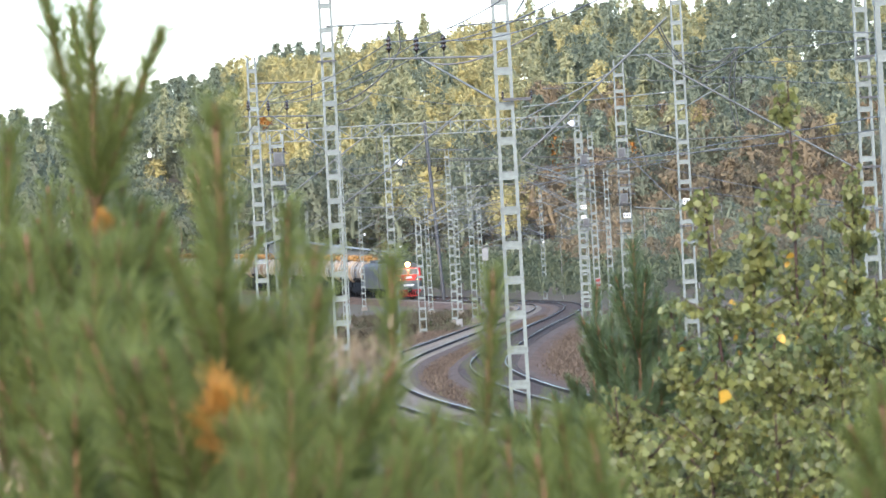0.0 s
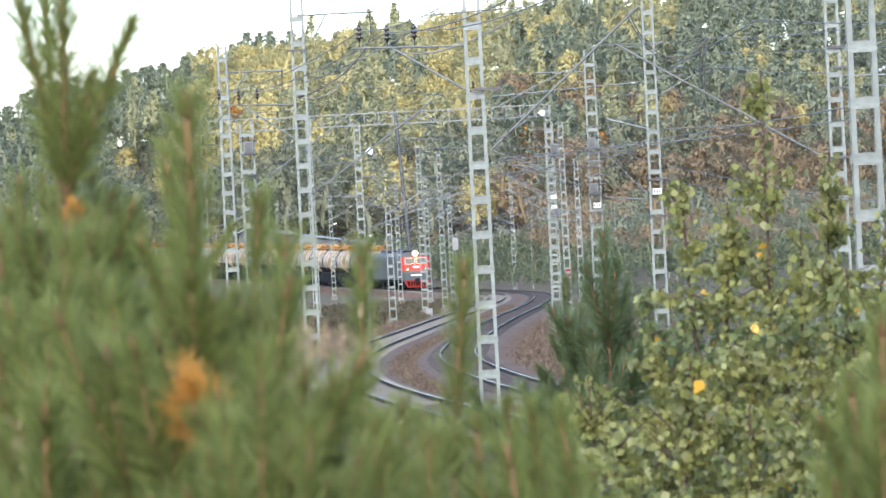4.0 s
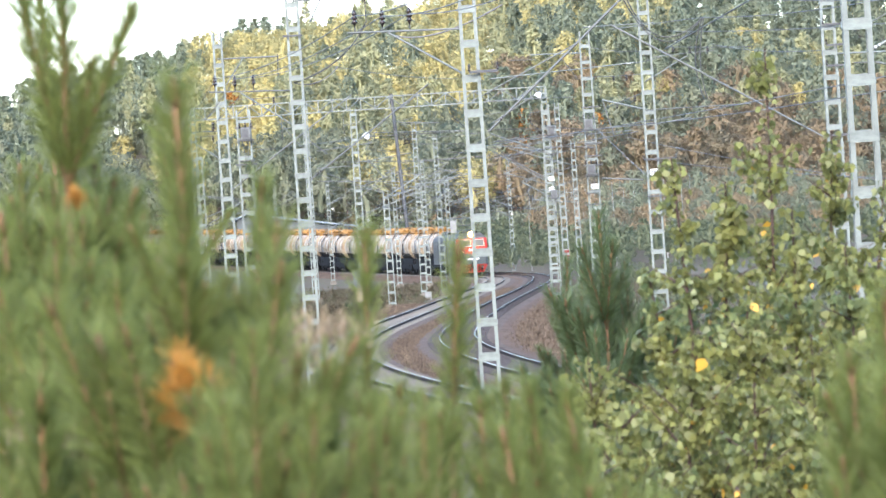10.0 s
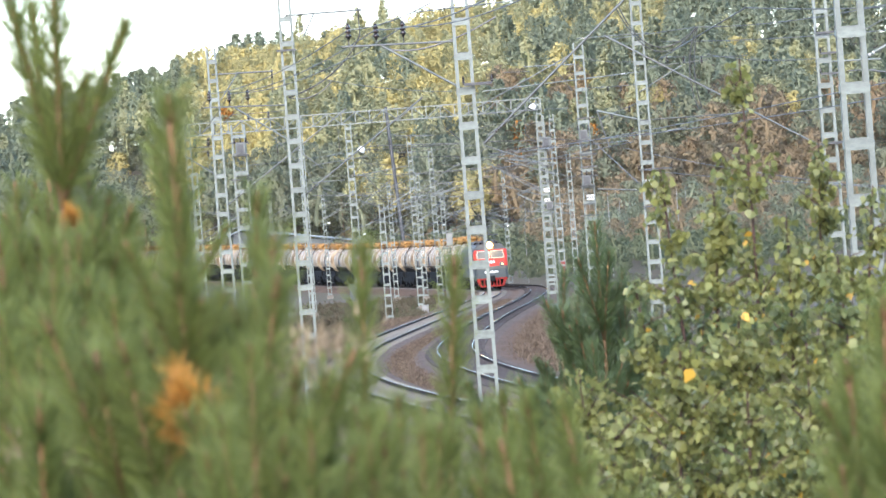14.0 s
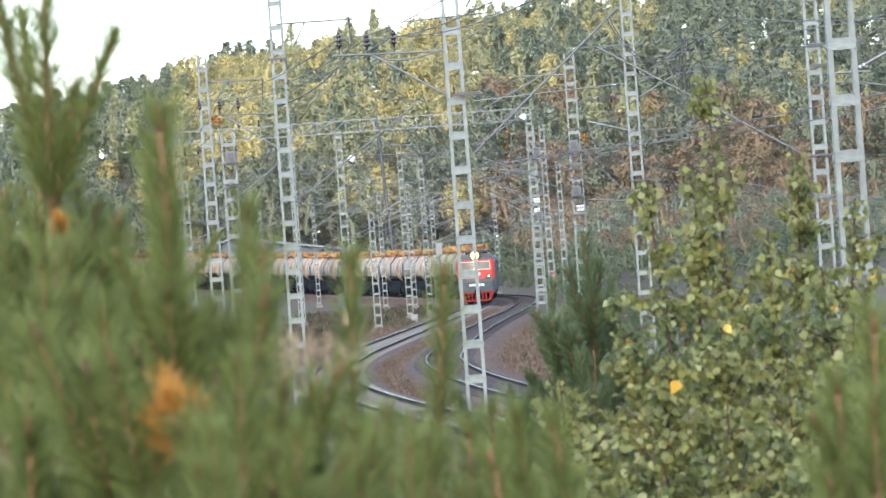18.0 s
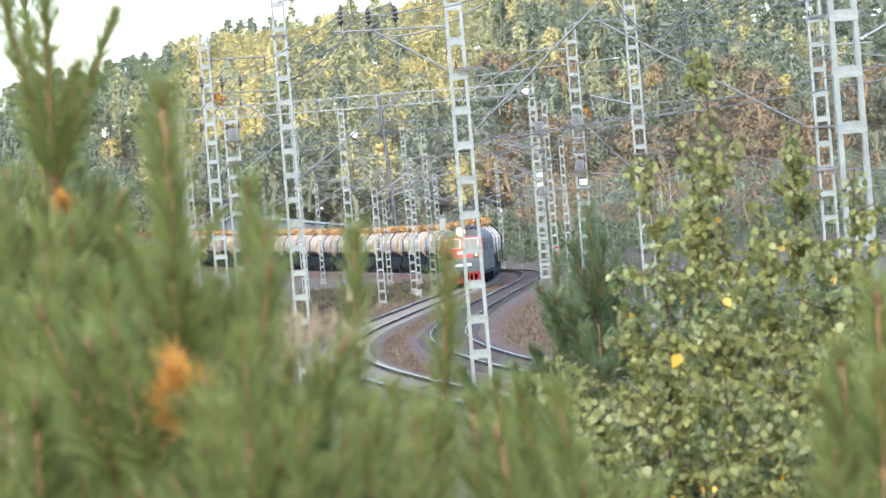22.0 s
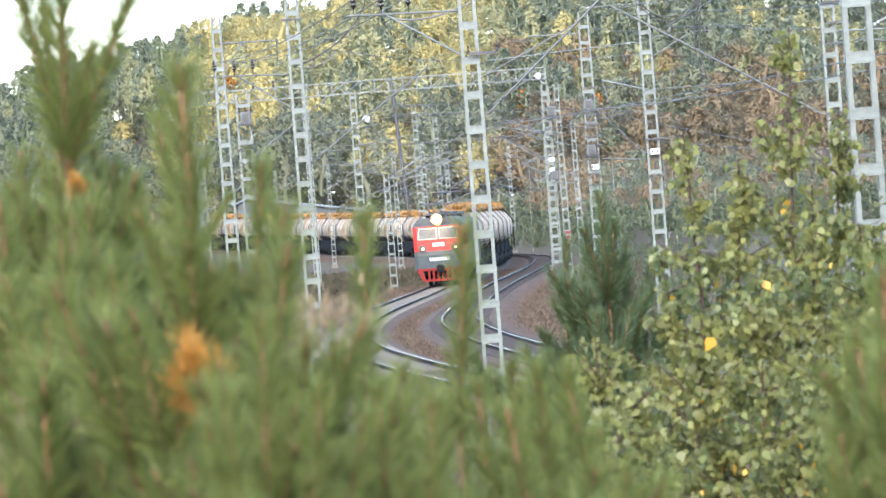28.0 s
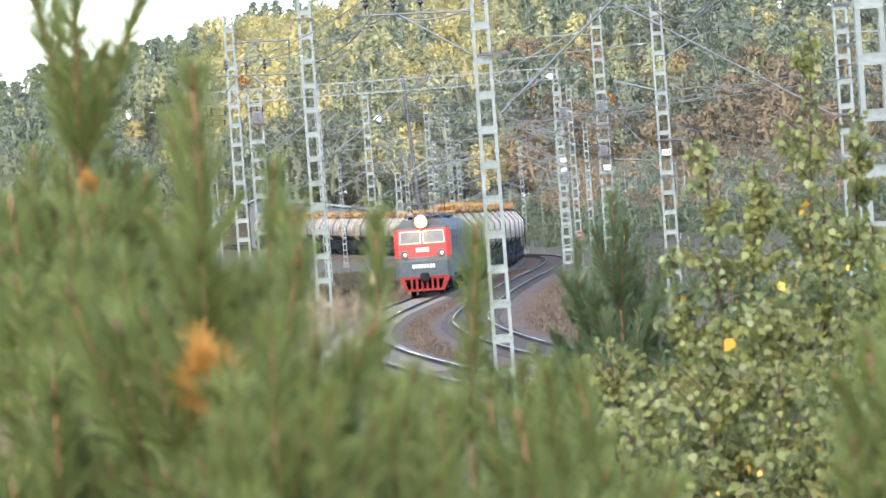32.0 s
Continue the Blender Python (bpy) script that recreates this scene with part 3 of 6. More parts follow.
def build_loco_section(front):
    """One half of the twin locomotive; its cab looks along +y. 16.4 m long."""
    sec = empty("locomotive" if front else "locomotive_rear_half", Matrix(), "red and grey electric locomotive with a lit headlight" if front else "rear half of a red and grey electric locomotive", "locomotive", "halves of the locomotive")
    L = 15.6
    w = 1.56
    arch = [(-w, 1.15), (-w, 3.55), (-w + 0.10, 3.85), (-w + 0.42, 4.13), (-0.6, 4.27), (0.6, 4.27), (w - 0.42, 4.13), (w - 0.10, 3.85), (w, 3.55), (w, 1.15)]
    part("body", prism(bmesh.new(), [p for p in arch if p[1] <= 3.56] , -L / 2, L / 2 - 1.9), LOCO_GREY, sec, "grey corrugated body sides")
    part("roof", prism(bmesh.new(), [(x, z + 0.004) for x, z in arch if z >= 3.5], -L / 2, L / 2 - 0.55), LOCO_ROOF, sec, "pale grey roof")
    for sx in (-1, 1):
        b = bmesh.new()
        for k in range(9):
            z = 1.45 + 0.22 * k
            box(b, (sx * w, -L / 2 + 0.3, z), (sx * (w + 0.025), L / 2 - 2.2, z + 0.05))
        part("side_ribs", b, LOCO_GREY, sec)
        for y in (-5.2, -2.6, 0.0, 2.6):
            part("side_grille", box_bm((sx * w, y - 0.7, 2.55), (sx * (w + 0.03), y + 0.7, 3.25)), LOCO_ROOF, sec)
    if front:
        y0, y1 = L / 2 - 1.9, L / 2
        # nose in bands: slate below, pale stripe, red above; the windscreen band leans back
        band = [("nose_lower", LOCO_DARK, 1.0, 1.92, 0.0, 0.0, "slate grey lower nose"), ("nose_stripe", LOCO_GREY, 1.92, 2.18, 0.0, 0.0, "pale grey nose stripe"),
                ("nose_middle", RED, 2.18, 2.82, 0.0, 0.05, "red nose"), ("cab_front", RED, 2.82, 3.72, 0.05, 0.42, "red windscreen frame")]
        for nm, mt, z0, z1, b0, b1, lb in band:
            b = bmesh.new()
            lo = [(-w, y0), (-w, y1 - 0.22 - b0), (-w + 0.22, y1 - b0), (w - 0.22, y1 - b0), (w, y1 - 0.22 - b0), (w, y0)]
            hi = [(-w, y0), (-w, y1 - 0.22 - b1), (-w + 0.22, y1 - b1), (w - 0.22, y1 - b1), (w, y1 - 0.22 - b1), (w, y0)]
            va = [b.verts.new((x, y, z0)) for x, y in lo]
            vb = [b.verts.new((x, y, z1)) for x, y in hi]
            for i in range(6):
                b.faces.new((va[i], va[(i + 1) % 6], vb[(i + 1) % 6], vb[i]))
            b.faces.new(va[::-1])
            b.faces.new(vb)
            part(nm, b, mt, sec, lb)
        b = bmesh.new()
        lo = [(-w, y0), (-w, y1 - 0.64), (-w + 0.22, y1 - 0.42), (w - 0.22, y1 - 0.42), (w, y1 - 0.64), (w, y0)]
        hi = [(-w + 0.5, y0), (-w + 0.5, y1 - 1.0), (-w + 0.62, y1 - 0.85), (w - 0.62, y1 - 0.85), (w - 0.5, y1 - 1.0), (w - 0.5, y0)]
        va = [b.verts.new((x, y, 3.72)) for x, y in lo]
        vb = [b.verts.new((x, y, 4.27)) for x, y in hi]
        for i in range(6):
            b.faces.new((va[i], va[(i + 1) % 6], vb[(i + 1) % 6], vb[i]))
        b.faces.new(vb)
        part("cab_roof", b, LOCO_ROOF, sec, "grey cab roof")
        for sx in (-1, 1):
            b = bmesh.new()
            vs = [b.verts.new((sx * x, y1 - 0.05 - 0.37 * (z - 2.82) / 0.9 + 0.012, z)) for x, z in ((0.10, 2.95), (1.22, 2.95), (1.17, 3.58), (0.10, 3.58))]
            b.faces.new(vs if sx > 0 else vs[::-1])
            g = bmesh.ops.solidify(b, geom=list(b.faces), thickness=0.02)
            ws = part("windscreen", b, GLASS, sec, "dull reflecting windscreen")
            b = bmesh.new()
            edge = [(sx * x, y1 - 0.05 - 0.37 * (z - 2.82) / 0.9 + 0.02, z) for x, z in ((0.08, 2.93), (1.25, 2.93), (1.19, 3.60), (0.08, 3.60))]
            for p, q in zip(edge, edge[1:] + edge[:1]):
                rod(b, p, q, 0.025, 5)
            part("window_frame", b, BAND, ws, "pale window frame")
            part("wiper", rod_bm((sx * 0.65, y1 - 0.08, 2.93), (sx * 0.35, y1 - 0.22, 3.35), 0.012, 4), PLATE_INK, ws)
            part("side_window", box_bm((sx * (w - 0.01), y0 + 0.55, 2.9), (sx * (w + 0.012), y0 + 1.2, 3.5)), GLASS, sec)
            part("marker_lamp", lathe(bmesh.new(), [(0.24, -0.05), (0.24, 0.07), (0.17, 0.09)], 14, Matrix.Translation((sx * 1.02, y1 - 0.02, 2.34)) @ pose(0, 0, 0, -90, 0, 0)), DARK_STEEL, sec, "dark lamp housing")
            part("marker_light", lathe(bmesh.new(), [(0.075, 0.0), (0.075, 0.015), (0.04, 0.03)], 12, Matrix.Translation((sx * 1.02 - 0.05, y1 + 0.075, 2.34)) @ pose(0, 0, 0, -90, 0, 0)), MARKER, sec, "small warm lit marker lamp")
            part("handrail", rod_bm((sx * 1.42, y1 - 0.05, 2.05), (sx * 0.55, y1 + 0.03, 2.05), 0.02, 5), LOCO_GREY, sec)
            part("buffer_beam_step", box_bm((sx * 1.45, y1 - 0.5, 0.45), (sx * 1.0, y1 - 0.05, 0.5)), UNDER, sec)
        at = Matrix.Translation((0, y1 - 0.42, 4.13)) @ pose(0, 0, 0, -90, 0, 0)
        lamp = part("headlight_housing", lathe(bmesh.new(), [(0.40, -0.5), (0.42, 0.04), (0.40, 0.07), (0.36, 0.07), (0.34, 0.02)], 20, at), LOCO_ROOF, sec, "round headlight housing")
        # added ring, its glow stands for the lamp's warm halo
        part("reflector", lathe(bmesh.new(), [(0.335, 0.03), (0.335, 0.05), (0.28, 0.06), (0.22, 0.06)], 20, at), LAMP_HALO, lamp, "glowing ring standing for the warm halo of the headlight")
        part("headlight", lathe(bmesh.new(), [(0.20, 0.07), (0.20, 0.09), (0.12, 0.12), (0.02, 0.13)], 18, at), LAMP, lamp, "dazzling warm headlight")
        # maker's mark and running number as plain shapes
        for x0, x1 in ((-0.36, -0.18), (-0.14, 0.08), (0.12, 0.36)):
            part("emblem_bar", box_bm((x0, y1 - 0.035, 2.46), (x1, y1 + 0.012, 2.68)), PLATE_WHITE, sec, "white emblem shape")
        for k in range(8):
            x = -0.62 + 0.16 * k
            part("number_bar", box_bm((x, y1 - 0.01, 1.56), (x + 0.10, y1 + 0.012, 1.76)), PLATE_WHITE, sec, "white bar in place of the number")
        # cowcatcher
        b = box_bm((-1.42, y1 - 0.12, 0.95), (1.42, y1 + 0.02, 1.10))
        for sx in (-1, 1):
            vs = [b.verts.new((sx * x, y, z)) for y in (y1 - 0.15, y1 + 0.02) for x, z in ((1.42, 0.95), (1.10, 0.95), (0.92, 0.36), (1.12, 0.36))]
            for q in ((0, 1, 2, 3), (4, 7, 6, 5), (0, 4, 5, 1), (1, 5, 6, 2), (2, 6, 7, 3), (3, 7, 4, 0)):
                b.faces.new([vs[k] for k in q])
        for k in range(6):
            x = -0.80 + 0.29 * k
            box(b, (x, y1 - 0.12, 0.38), (x + 0.13, y1, 0.98))
        box(b, (-1.10, y1 - 0.16, 0.28), (1.10, y1 + 0.01, 0.40))
        part("cowcatcher", b, RED_DIRTY, sec, "grimy red slatted cowcatcher")
        b = box_bm((-0.2, y1 - 0.3, 0.86), (0.2, y1 + 0.42, 1.26), 0.05)
        box(b, (-0.28, y1 + 0.22, 0.80), (0.12, y1 + 0.5, 1.30), 0.05)
        part("coupler", b, UNDER, sec, "black automatic coupler")
    else:
        part("end_wall", prism(bmesh.new(), arch, L / 2 - 1.9, L / 2 - 0.2), LOCO_GREY, sec)
    for y in (-5.5, -3.2, -0.5, 1.6):
        part("roof_box", box_bm((-0.7, y - 0.7, 4.25), (0.7, y + 0.7, 4.56), 0.05), DARK_STEEL, sec, "dark roof equipment box")
    yp = 3.4
    pan = part("pantograph_base", box_bm((-0.9, yp - 1.0, 4.42), (0.9, yp + 1.0, 4.50)), DARK_STEEL, sec, "dark pantograph on the roof")
    for sx in (-0.75, 0.75):
        for y in (yp - 0.9, yp + 0.9):
            part("insulator", lathe(bmesh.new(), [(0.07, 4.2), (0.11, 4.26), (0.07, 4.30), (0.11, 4.36), (0.07, 4.42)], 10, Matrix.Translation((sx, y, 0))), INSUL, pan)
    b = bmesh.new()
    up = 1.35 if not front else 0.55
    for sx in (-0.5, 0.5):
        rod(b, (sx, yp - 0.8, 4.5), (sx * 1.3, yp + 0.9, 4.5 + up * 0.5), 0.03, 5)
        rod(b, (sx * 1.3, yp + 0.9, 4.5 + up * 0.5), (sx * 0.9, yp, 4.5 + up), 0.025, 5)
    rod(b, (-0.95, yp, 4.55 + up), (0.95, yp, 4.55 + up), 0.05, 6)
    part("pantograph_arm", b, DARK_STEEL, pan)
    b = bmesh.new()
    for x, y in ((-0.5, 5.0), (0.3, 1.9), (0.55, 0.4), (-0.6, -2.0), (0.4, -4.2)):
        lathe(b, [(0.06, 4.26), (0.12, 4.34), (0.06, 4.42), (0.12, 4.5), (0.06, 4.6)], 8, Matrix.Translation((x, y, 0)))
    rod(b, (-0.5, 5.0, 4.62), (0.4, -4.2, 4.62), 0.025, 5)
    part("roof_busbar", b, DARK_STEEL, sec)
    part("underframe", box_bm((-1.45, -L / 2, 0.85), (1.45, L / 2 - 0.1, 1.15)), UNDER, sec, "black underframe")
    for sx in (-1, 1):
        part("equipment_box", box_bm((sx * 1.3, -1.2, 0.35), (sx * 0.8, 1.2, 0.9), 0.05), UNDER, sec)
    bogie(sec, -4.6, 3.0)
    bogie(sec, 4.2, 3.0)
    return sec


SIZE = 1.08


def grown(thing, done=set()):
    """Scales a vehicle built to true size up to fit its outline in the camera's view."""
    for ob in thing.children_recursive:
        if ob.data and ob.data.name not in done:
            ob.data.transform(Matrix.Scale(SIZE, 4))
            done.add(ob.data.name)
        ob.matrix_basis = Matrix.Translation(ob.matrix_basis.translation * (SIZE - 1)) @ ob.matrix_basis
    return thing


LOCO_FRONT = grown(build_loco_section(True))
LOCO_REAR = grown(build_loco_section(False))
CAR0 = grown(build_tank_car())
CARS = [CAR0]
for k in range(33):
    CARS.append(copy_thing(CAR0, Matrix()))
PITCH = 13.6 * SIZE

# ---------------------------------------------------------------- masts and wires
def mast(foot, height, w0=0.56, w1=0.40, rung=0.75, turn=0.0, first=0.25, label="tapered grey lattice catenary mast of angle steel", mt=None, fine=True, name="catenary_mast"):
    mt = mt or GALV
    top = empty(name, pose(foot[0], foot[1], foot[2], 0, 0, turn), label, "catenary mast", "catenary masts along the line")
    leg = 0.072
    for sx in (-1, 1):
        for sy in (-1, 1):
            b = bmesh.new()
            vs = []
            for z, w in ((0.0, w0), (height, w1)):
                c = (sx * (w / 2), sy * (w * 0.42))
                vs.append([b.verts.new((c[0] - sx * dx, c[1] - sy * dy, z)) for dx, dy in ((0, 0), (leg, 0), (leg, 0.012), (0.012, 0.012), (0.012, leg), (0, leg))])
            for i in range(6):
                b.faces.new((vs[0][i], vs[0][(i + 1) % 6], vs[1][(i + 1) % 6], vs[1][i]))
            b.faces.new(vs[0])
            b.faces.new(vs[1])
            bmesh.ops.recalc_face_normals(b, faces=b.faces)
            part("leg", b, mt, top)
    for k in range(int((height - first - 0.05) / rung) + 1):
        z = first + k * rung
        w = w0 + (w1 - w0) * z / height
        for sy in (-1, 1):
            zz = z + (0.0 if sy < 0 else 0.03)
            piece("batten_plate", mt, top, (-w / 2, sy * (w * 0.42 + 0.004), zz - 0.075), (w / 2, sy * (w * 0.42 + 0.012), zz + 0.075))
        if fine:
            for sx in (-1, 1):
                piece("side_batten", mt, top, (sx * (w / 2 + 0.004), -w * 0.42, z - 0.05), (sx * (w / 2 + 0.012), w * 0.42, z + 0.05))
    part("footing", box_bm((-w0 * 0.8, -w0 * 0.8, -0.6), (w0 * 0.8, w0 * 0.8, 0.12), 0.03), CONCRETE, top, "concrete mast footing")
    return top


# x, y, height, base width, top width, spacing and first height of the batten plates
MASTS = [
    (0.61, 118, 14, 0.45, 0.34, 0.731, 0.20),
    (-4.45, 172, 15, 0.48, 0.40, 0.747, 0.37),
    (-8.41, 213, 13.2, 0.56, 0.36, 0.722, 0.40),
    (7.74, 213, 15, 0.56, 0.42, 0.754, 0.85),
    (11.72, 170, 15, 0.52, 0.4, 0.752, 0.74),
    (5.85, 79, 14, 0.45, 0.36, 0.790, 0.48),
    (6.81, 266, 14.2, 0.66, 0.5, 0.766, 0.47),
    (6.07, 340, 12.5, 0.68, 0.5, 0.780, 0.25),
    (7.97, 400, 13.9, 0.5, 0.36, 0.780, 0.25),
    (10.2, 456, 12, 0.5, 0.36, 0.780, 0.25),
    (7.1, 672, 13.6, 0.5, 0.36, 0.780, 0.25),
    (-23.15, 745, 12.5, 0.5, 0.36, 0.780, 0.25),
    (-14.92, 690, 12.5, 0.5, 0.36, 0.780, 0.25),
    (-4.72, 415, 8.6, 0.56, 0.42, 0.780, 0.25),
    (-5.89, 600, 12.5, 0.5, 0.38, 0.780, 0.25),
    (-2.74, 490, 14.9, 0.56, 0.4, 0.780, 0.25),
    (-2.68, 583, 13, 0.5, 0.38, 0.780, 0.25),
    (-0.99, 495, 13.9, 0.52, 0.4, 0.780, 0.25),
    (-0.28, 560, 11, 0.5, 0.4, 0.780, 0.25),
    (-8.58, 240, 10.9, 0.62, 0.62, 0.780, 0.25),
    (-5.6, 345, 13.1, 0.56, 0.4, 0.780, 0.25),
    (-14.54, 330, 10.5, 0.56, 0.4, 0.780, 0.25),
]
for x, y, h, w0, w1, rung, first in MASTS:
    mast((x, y, float(rail_z(y)) - 0.45), h, w0, w1, rung, 0.0, first)


# ---------------------------------------------------------------- brackets, consoles and insulators
def insulator_bm(n=3, r=0.09, h=0.30):
    bm = bmesh.new()
    prof = [(0.02, -0.06)]
    for k in range(n):
        z = h * k / n
        prof += [(0.035, z), (r * (1 - 0.12 * k), z + 0.02), (0.04, z + h / n * 0.8)]
    prof.append((0.02, h + 0.03))
    return lathe(bm, prof, 10)


PIN_INS = mesh_bm("insulator", insulator_bm(), INSUL, True)
STRING_INS = mesh_bm("insulator_string", insulator_bm(5, 0.075, 0.65), INSUL_W, True)
STRING_DARK = mesh_bm("insulator_string", insulator_bm(5, 0.075, 0.65), INSUL, True)


def feeder_bracket(rod_p, rod_q, strut_p, strut_q, seats, label="steel bracket carrying brown feeder insulators"):
    """A bar that reaches sideways from a mast, a strut under it and insulators on top."""
    o = Vector(rod_q)
    top = empty("feeder_bracket", Matrix.Translation(o), label, "bracket", "feeder brackets")
    strut("bracket_bar", GALV_OLD, top, Vector(rod_p) - o, Vector(rod_q) - o, 0.045)
    strut("bracket_strut", GALV_MID, top, Vector(strut_p) - o, Vector(strut_q) - o, 0.05)
    for p in seats:
        q = Vector(p) - o
        z = (Vector(rod_p) - o).lerp(Vector(rod_q) - o, 0.4).z
        link("insulator", PIN_INS, top, Matrix.Translation(q) @ Matrix.Translation((0, 0, -0.10)) @ Matrix.Scale(0.9, 4))
        strut("insulator_pin", DARK_STEEL, top, (q.x, q.y, z), q, 0.025)
    return top


def top_arm(p, q, s0, s1, drop=None):
    """The upper arm of a mast with its short stay."""
    o = Vector(p)
    top = empty("top_bracket", Matrix.Translation(o), "galvanised tube bracket near the top of a mast", "bracket", "top brackets")
    strut("arm_tube", GALV_OLD, top, (0, 0, 0), Vector(q) - o, 0.06)
    strut("arm_stay", GALV, top, Vector(s0) - o, Vector(s1) - o, 0.05)
    if drop:
        a, b = Vector(drop[0]) - o, Vector(drop[1]) - o
        strut("hanger", DARK_STEEL, top, a, b, 0.03)
        link("insulator_string", STRING_DARK, top, Matrix.Translation(a.lerp(b, 0.3)) @ Matrix.Scale(0.5, 4))
    return top


def console(p, q, w=0.05, ties=(), label="inclined tubular cantilever of the overhead line", mt=None):
    """A tube that leans out over the track from p on its mast to q; ties: further thin rods."""
    o = Vector(p)
    top = empty("cantilever", Matrix.Translation(o), label, "cantilever", "cantilevers of the overhead line")
    d = Vector(q) - o
    strut("cantilever_tube", mt or GALV_OLD, top, (0, 0, 0), d, w)
    m = Matrix.Translation(d * 0.08) @ d.to_track_quat("Z", "Y").to_matrix().to_4x4()
    link("insulator_string", STRING_INS if mt == GALV else STRING_DARK, top, m @ Matrix.Scale(0.5, 4))
    for a, b in ties:
        strut("tie_rod", GALV_OLD, top, Vector(a) - o, Vector(b) - o, w * 0.55)
    return top


feeder_bracket((-1.92, 118.0, 8.92), (0.48, 118.0, 8.86), (-1.08, 118.0, 8.88), (0.45, 118.0, 7.91), [(-1.76, 118.0, 9.20), (-1.18, 118.0, 9.16), (-0.61, 118.0, 9.18)])
feeder_bracket((-7.14, 172.0, 9.38), (-4.62, 172.0, 9.28), (-6.19, 172.0, 9.31), (-4.63, 172.0, 8.21), [(-6.95, 172.0, 9.68), (-6.34, 172.0, 9.63), (-5.77, 172.0, 9.64)])
feeder_bracket((-10.02, 213.0, 9.07), (-8.48, 213.0, 9.04), (-9.70, 213.0, 8.77), (-8.44, 213.0, 7.88), [(-9.88, 213.0, 9.19), (-9.28, 213.0, 9.19), (-8.77, 213.0, 9.19)])
top_arm((-4.45, 172.0, 12.00), (-2.08, 172.0, 12.00), (-3.57, 172.0, 11.99), (-3.93, 172.0, 11.32), ((-2.22, 172.0, 11.98), (-2.21, 172.0, 11.20)))
top_arm((-8.45, 213.0, 11.76), (-6.12, 213.0, 11.72), (-7.49, 213.0, 11.71), (-8.18, 213.0, 10.76), ((-6.16, 213.0, 11.70), (-6.20, 213.0, 10.93)))
top_arm((0.57, 118.0, 10.36), (2.83, 118.0, 10.36), (1.34, 118.0, 10.35), (0.94, 118.0, 9.73))
console((0.90, 118.0, 6.67), (4.09, 118.0, 9.49), 0.05, [((0.58, 118.0, 7.32), (2.86, 118.0, 8.40))])
console((-4.33, 172.0, 6.44), (-0.44, 172.0, 9.20), 0.05, [((-4.44, 172.0, 7.93), (-3.66, 172.0, 7.27))])
console((-8.22, 213.0, 6.79), (-3.47, 213.0, 10.09), 0.05)
console((11.36, 170.0, 6.81), (5.18, 170.0, 10.58), 0.06, [((11.36, 170.0, 6.81), (12.09, 170.0, 6.80))])
console((7.63, 213.0, 10.63), (1.76, 213.0, 10.35), 0.05, [((7.63, 213.0, 10.63), (8.33, 213.0, 10.77))], "horizontal galvanised arm over the track", GALV)
console((7.67, 213.0, 8.80), (5.99, 213.0, 9.29), 0.08, [((7.67, 213.0, 8.80), (11.61, 213.0, 8.79)), ((7.62, 213.0, 8.20), (9.33, 213.0, 8.42))], "bowed registration arm over the track", GALV)
console((7.64, 213.0, 9.87), (9.31, 213.0, 10.76), 0.05, [((8.03, 213.0, 10.79), (10.31, 213.0, 10.90))], "short galvanised strut on a mast", GALV)
console((6.57, 266.0, 12.75), (4.17, 266.0, 12.80), 0.06, [((5.65, 266.0, 12.61), (6.40, 266.0, 11.48)), ((3.19, 266.0, 12.60), (4.45, 266.0, 12.56))], "galvanised arm with a short strut", GALV)
console((6.77, 266.0, 13.94), (10.17, 266.0, 13.96), 0.05, [((6.97, 266.0, 12.99), (8.42, 266.0, 12.70)), ((8.42, 266.0, 12.70), (9.56, 266.0, 12.64))], "galvanised arm on a tall mast", GALV)
console((11.76, 170.0, 9.28), (13.44, 170.0, 9.25), 0.06, [((12.42, 170.0, 8.97), (13.28, 170.0, 8.94)), ((12.67, 170.0, 9.98), (13.88, 170.0, 10.57))], "galvanised arm on a mast", GALV)
console((5.98, 79.0, 6.75), (6.48, 79.0, 6.99), 0.05, [((6.09, 79.0, 6.59), (6.56, 79.0, 6.50))], "galvanised arm on the near mast", GALV)
console((-4.48, 345.0, 11.11), (1.41, 345.0, 10.88), 0.05, [((-5.60, 345.0, 9.17), (-3.41, 345.0, 12.49)), ((-7.30, 345.0, 10.58), (-5.46, 345.0, 11.07))])
console((-2.24, 490.0, 10.94), (-8.09, 490.0, 9.15), 0.06, [((-2.06, 490.0, 13.39), (-3.86, 490.0, 14.41)), ((-3.86, 490.0, 14.41), (-0.41, 490.0, 14.36))])
console((-0.48, 495.0, 10.87), (3.97, 495.0, 13.04), 0.06, [((-0.39, 495.0, 12.11), (2.93, 495.0, 12.52))])
console((-4.44, 415.0, 7.73), (-8.94, 415.0, 9.65), 0.05, [((-4.58, 415.0, 7.57), (-6.47, 415.0, 6.21))])
console((6.48, 340.0, 8.91), (2.57, 340.0, 10.57), 0.06, [((6.55, 340.0, 9.76), (2.33, 340.0, 9.66))])
console((6.37, 340.0, 7.38), (2.72, 340.0, 9.43), 0.05, [((7.30, 340.0, 9.77), (9.56, 340.0, 10.22))])
console((10.70, 456.0, 9.56), (5.90, 456.0, 8.54), 0.06, [((10.75, 456.0, 10.24), (7.14, 456.0, 9.82))])
console((7.34, 672.0, 7.68), (4.47, 672.0, 8.29), 0.06, [((7.45, 672.0, 9.16), (4.82, 672.0, 8.34)), ((7.27, 672.0, 6.80), (8.44, 672.0, 7.05))])
console((-14.36, 690.0, 12.28), (-16.23, 690.0, 13.26), 0.06, [((-14.21, 690.0, 14.36), (-17.67, 690.0, 12.53))])
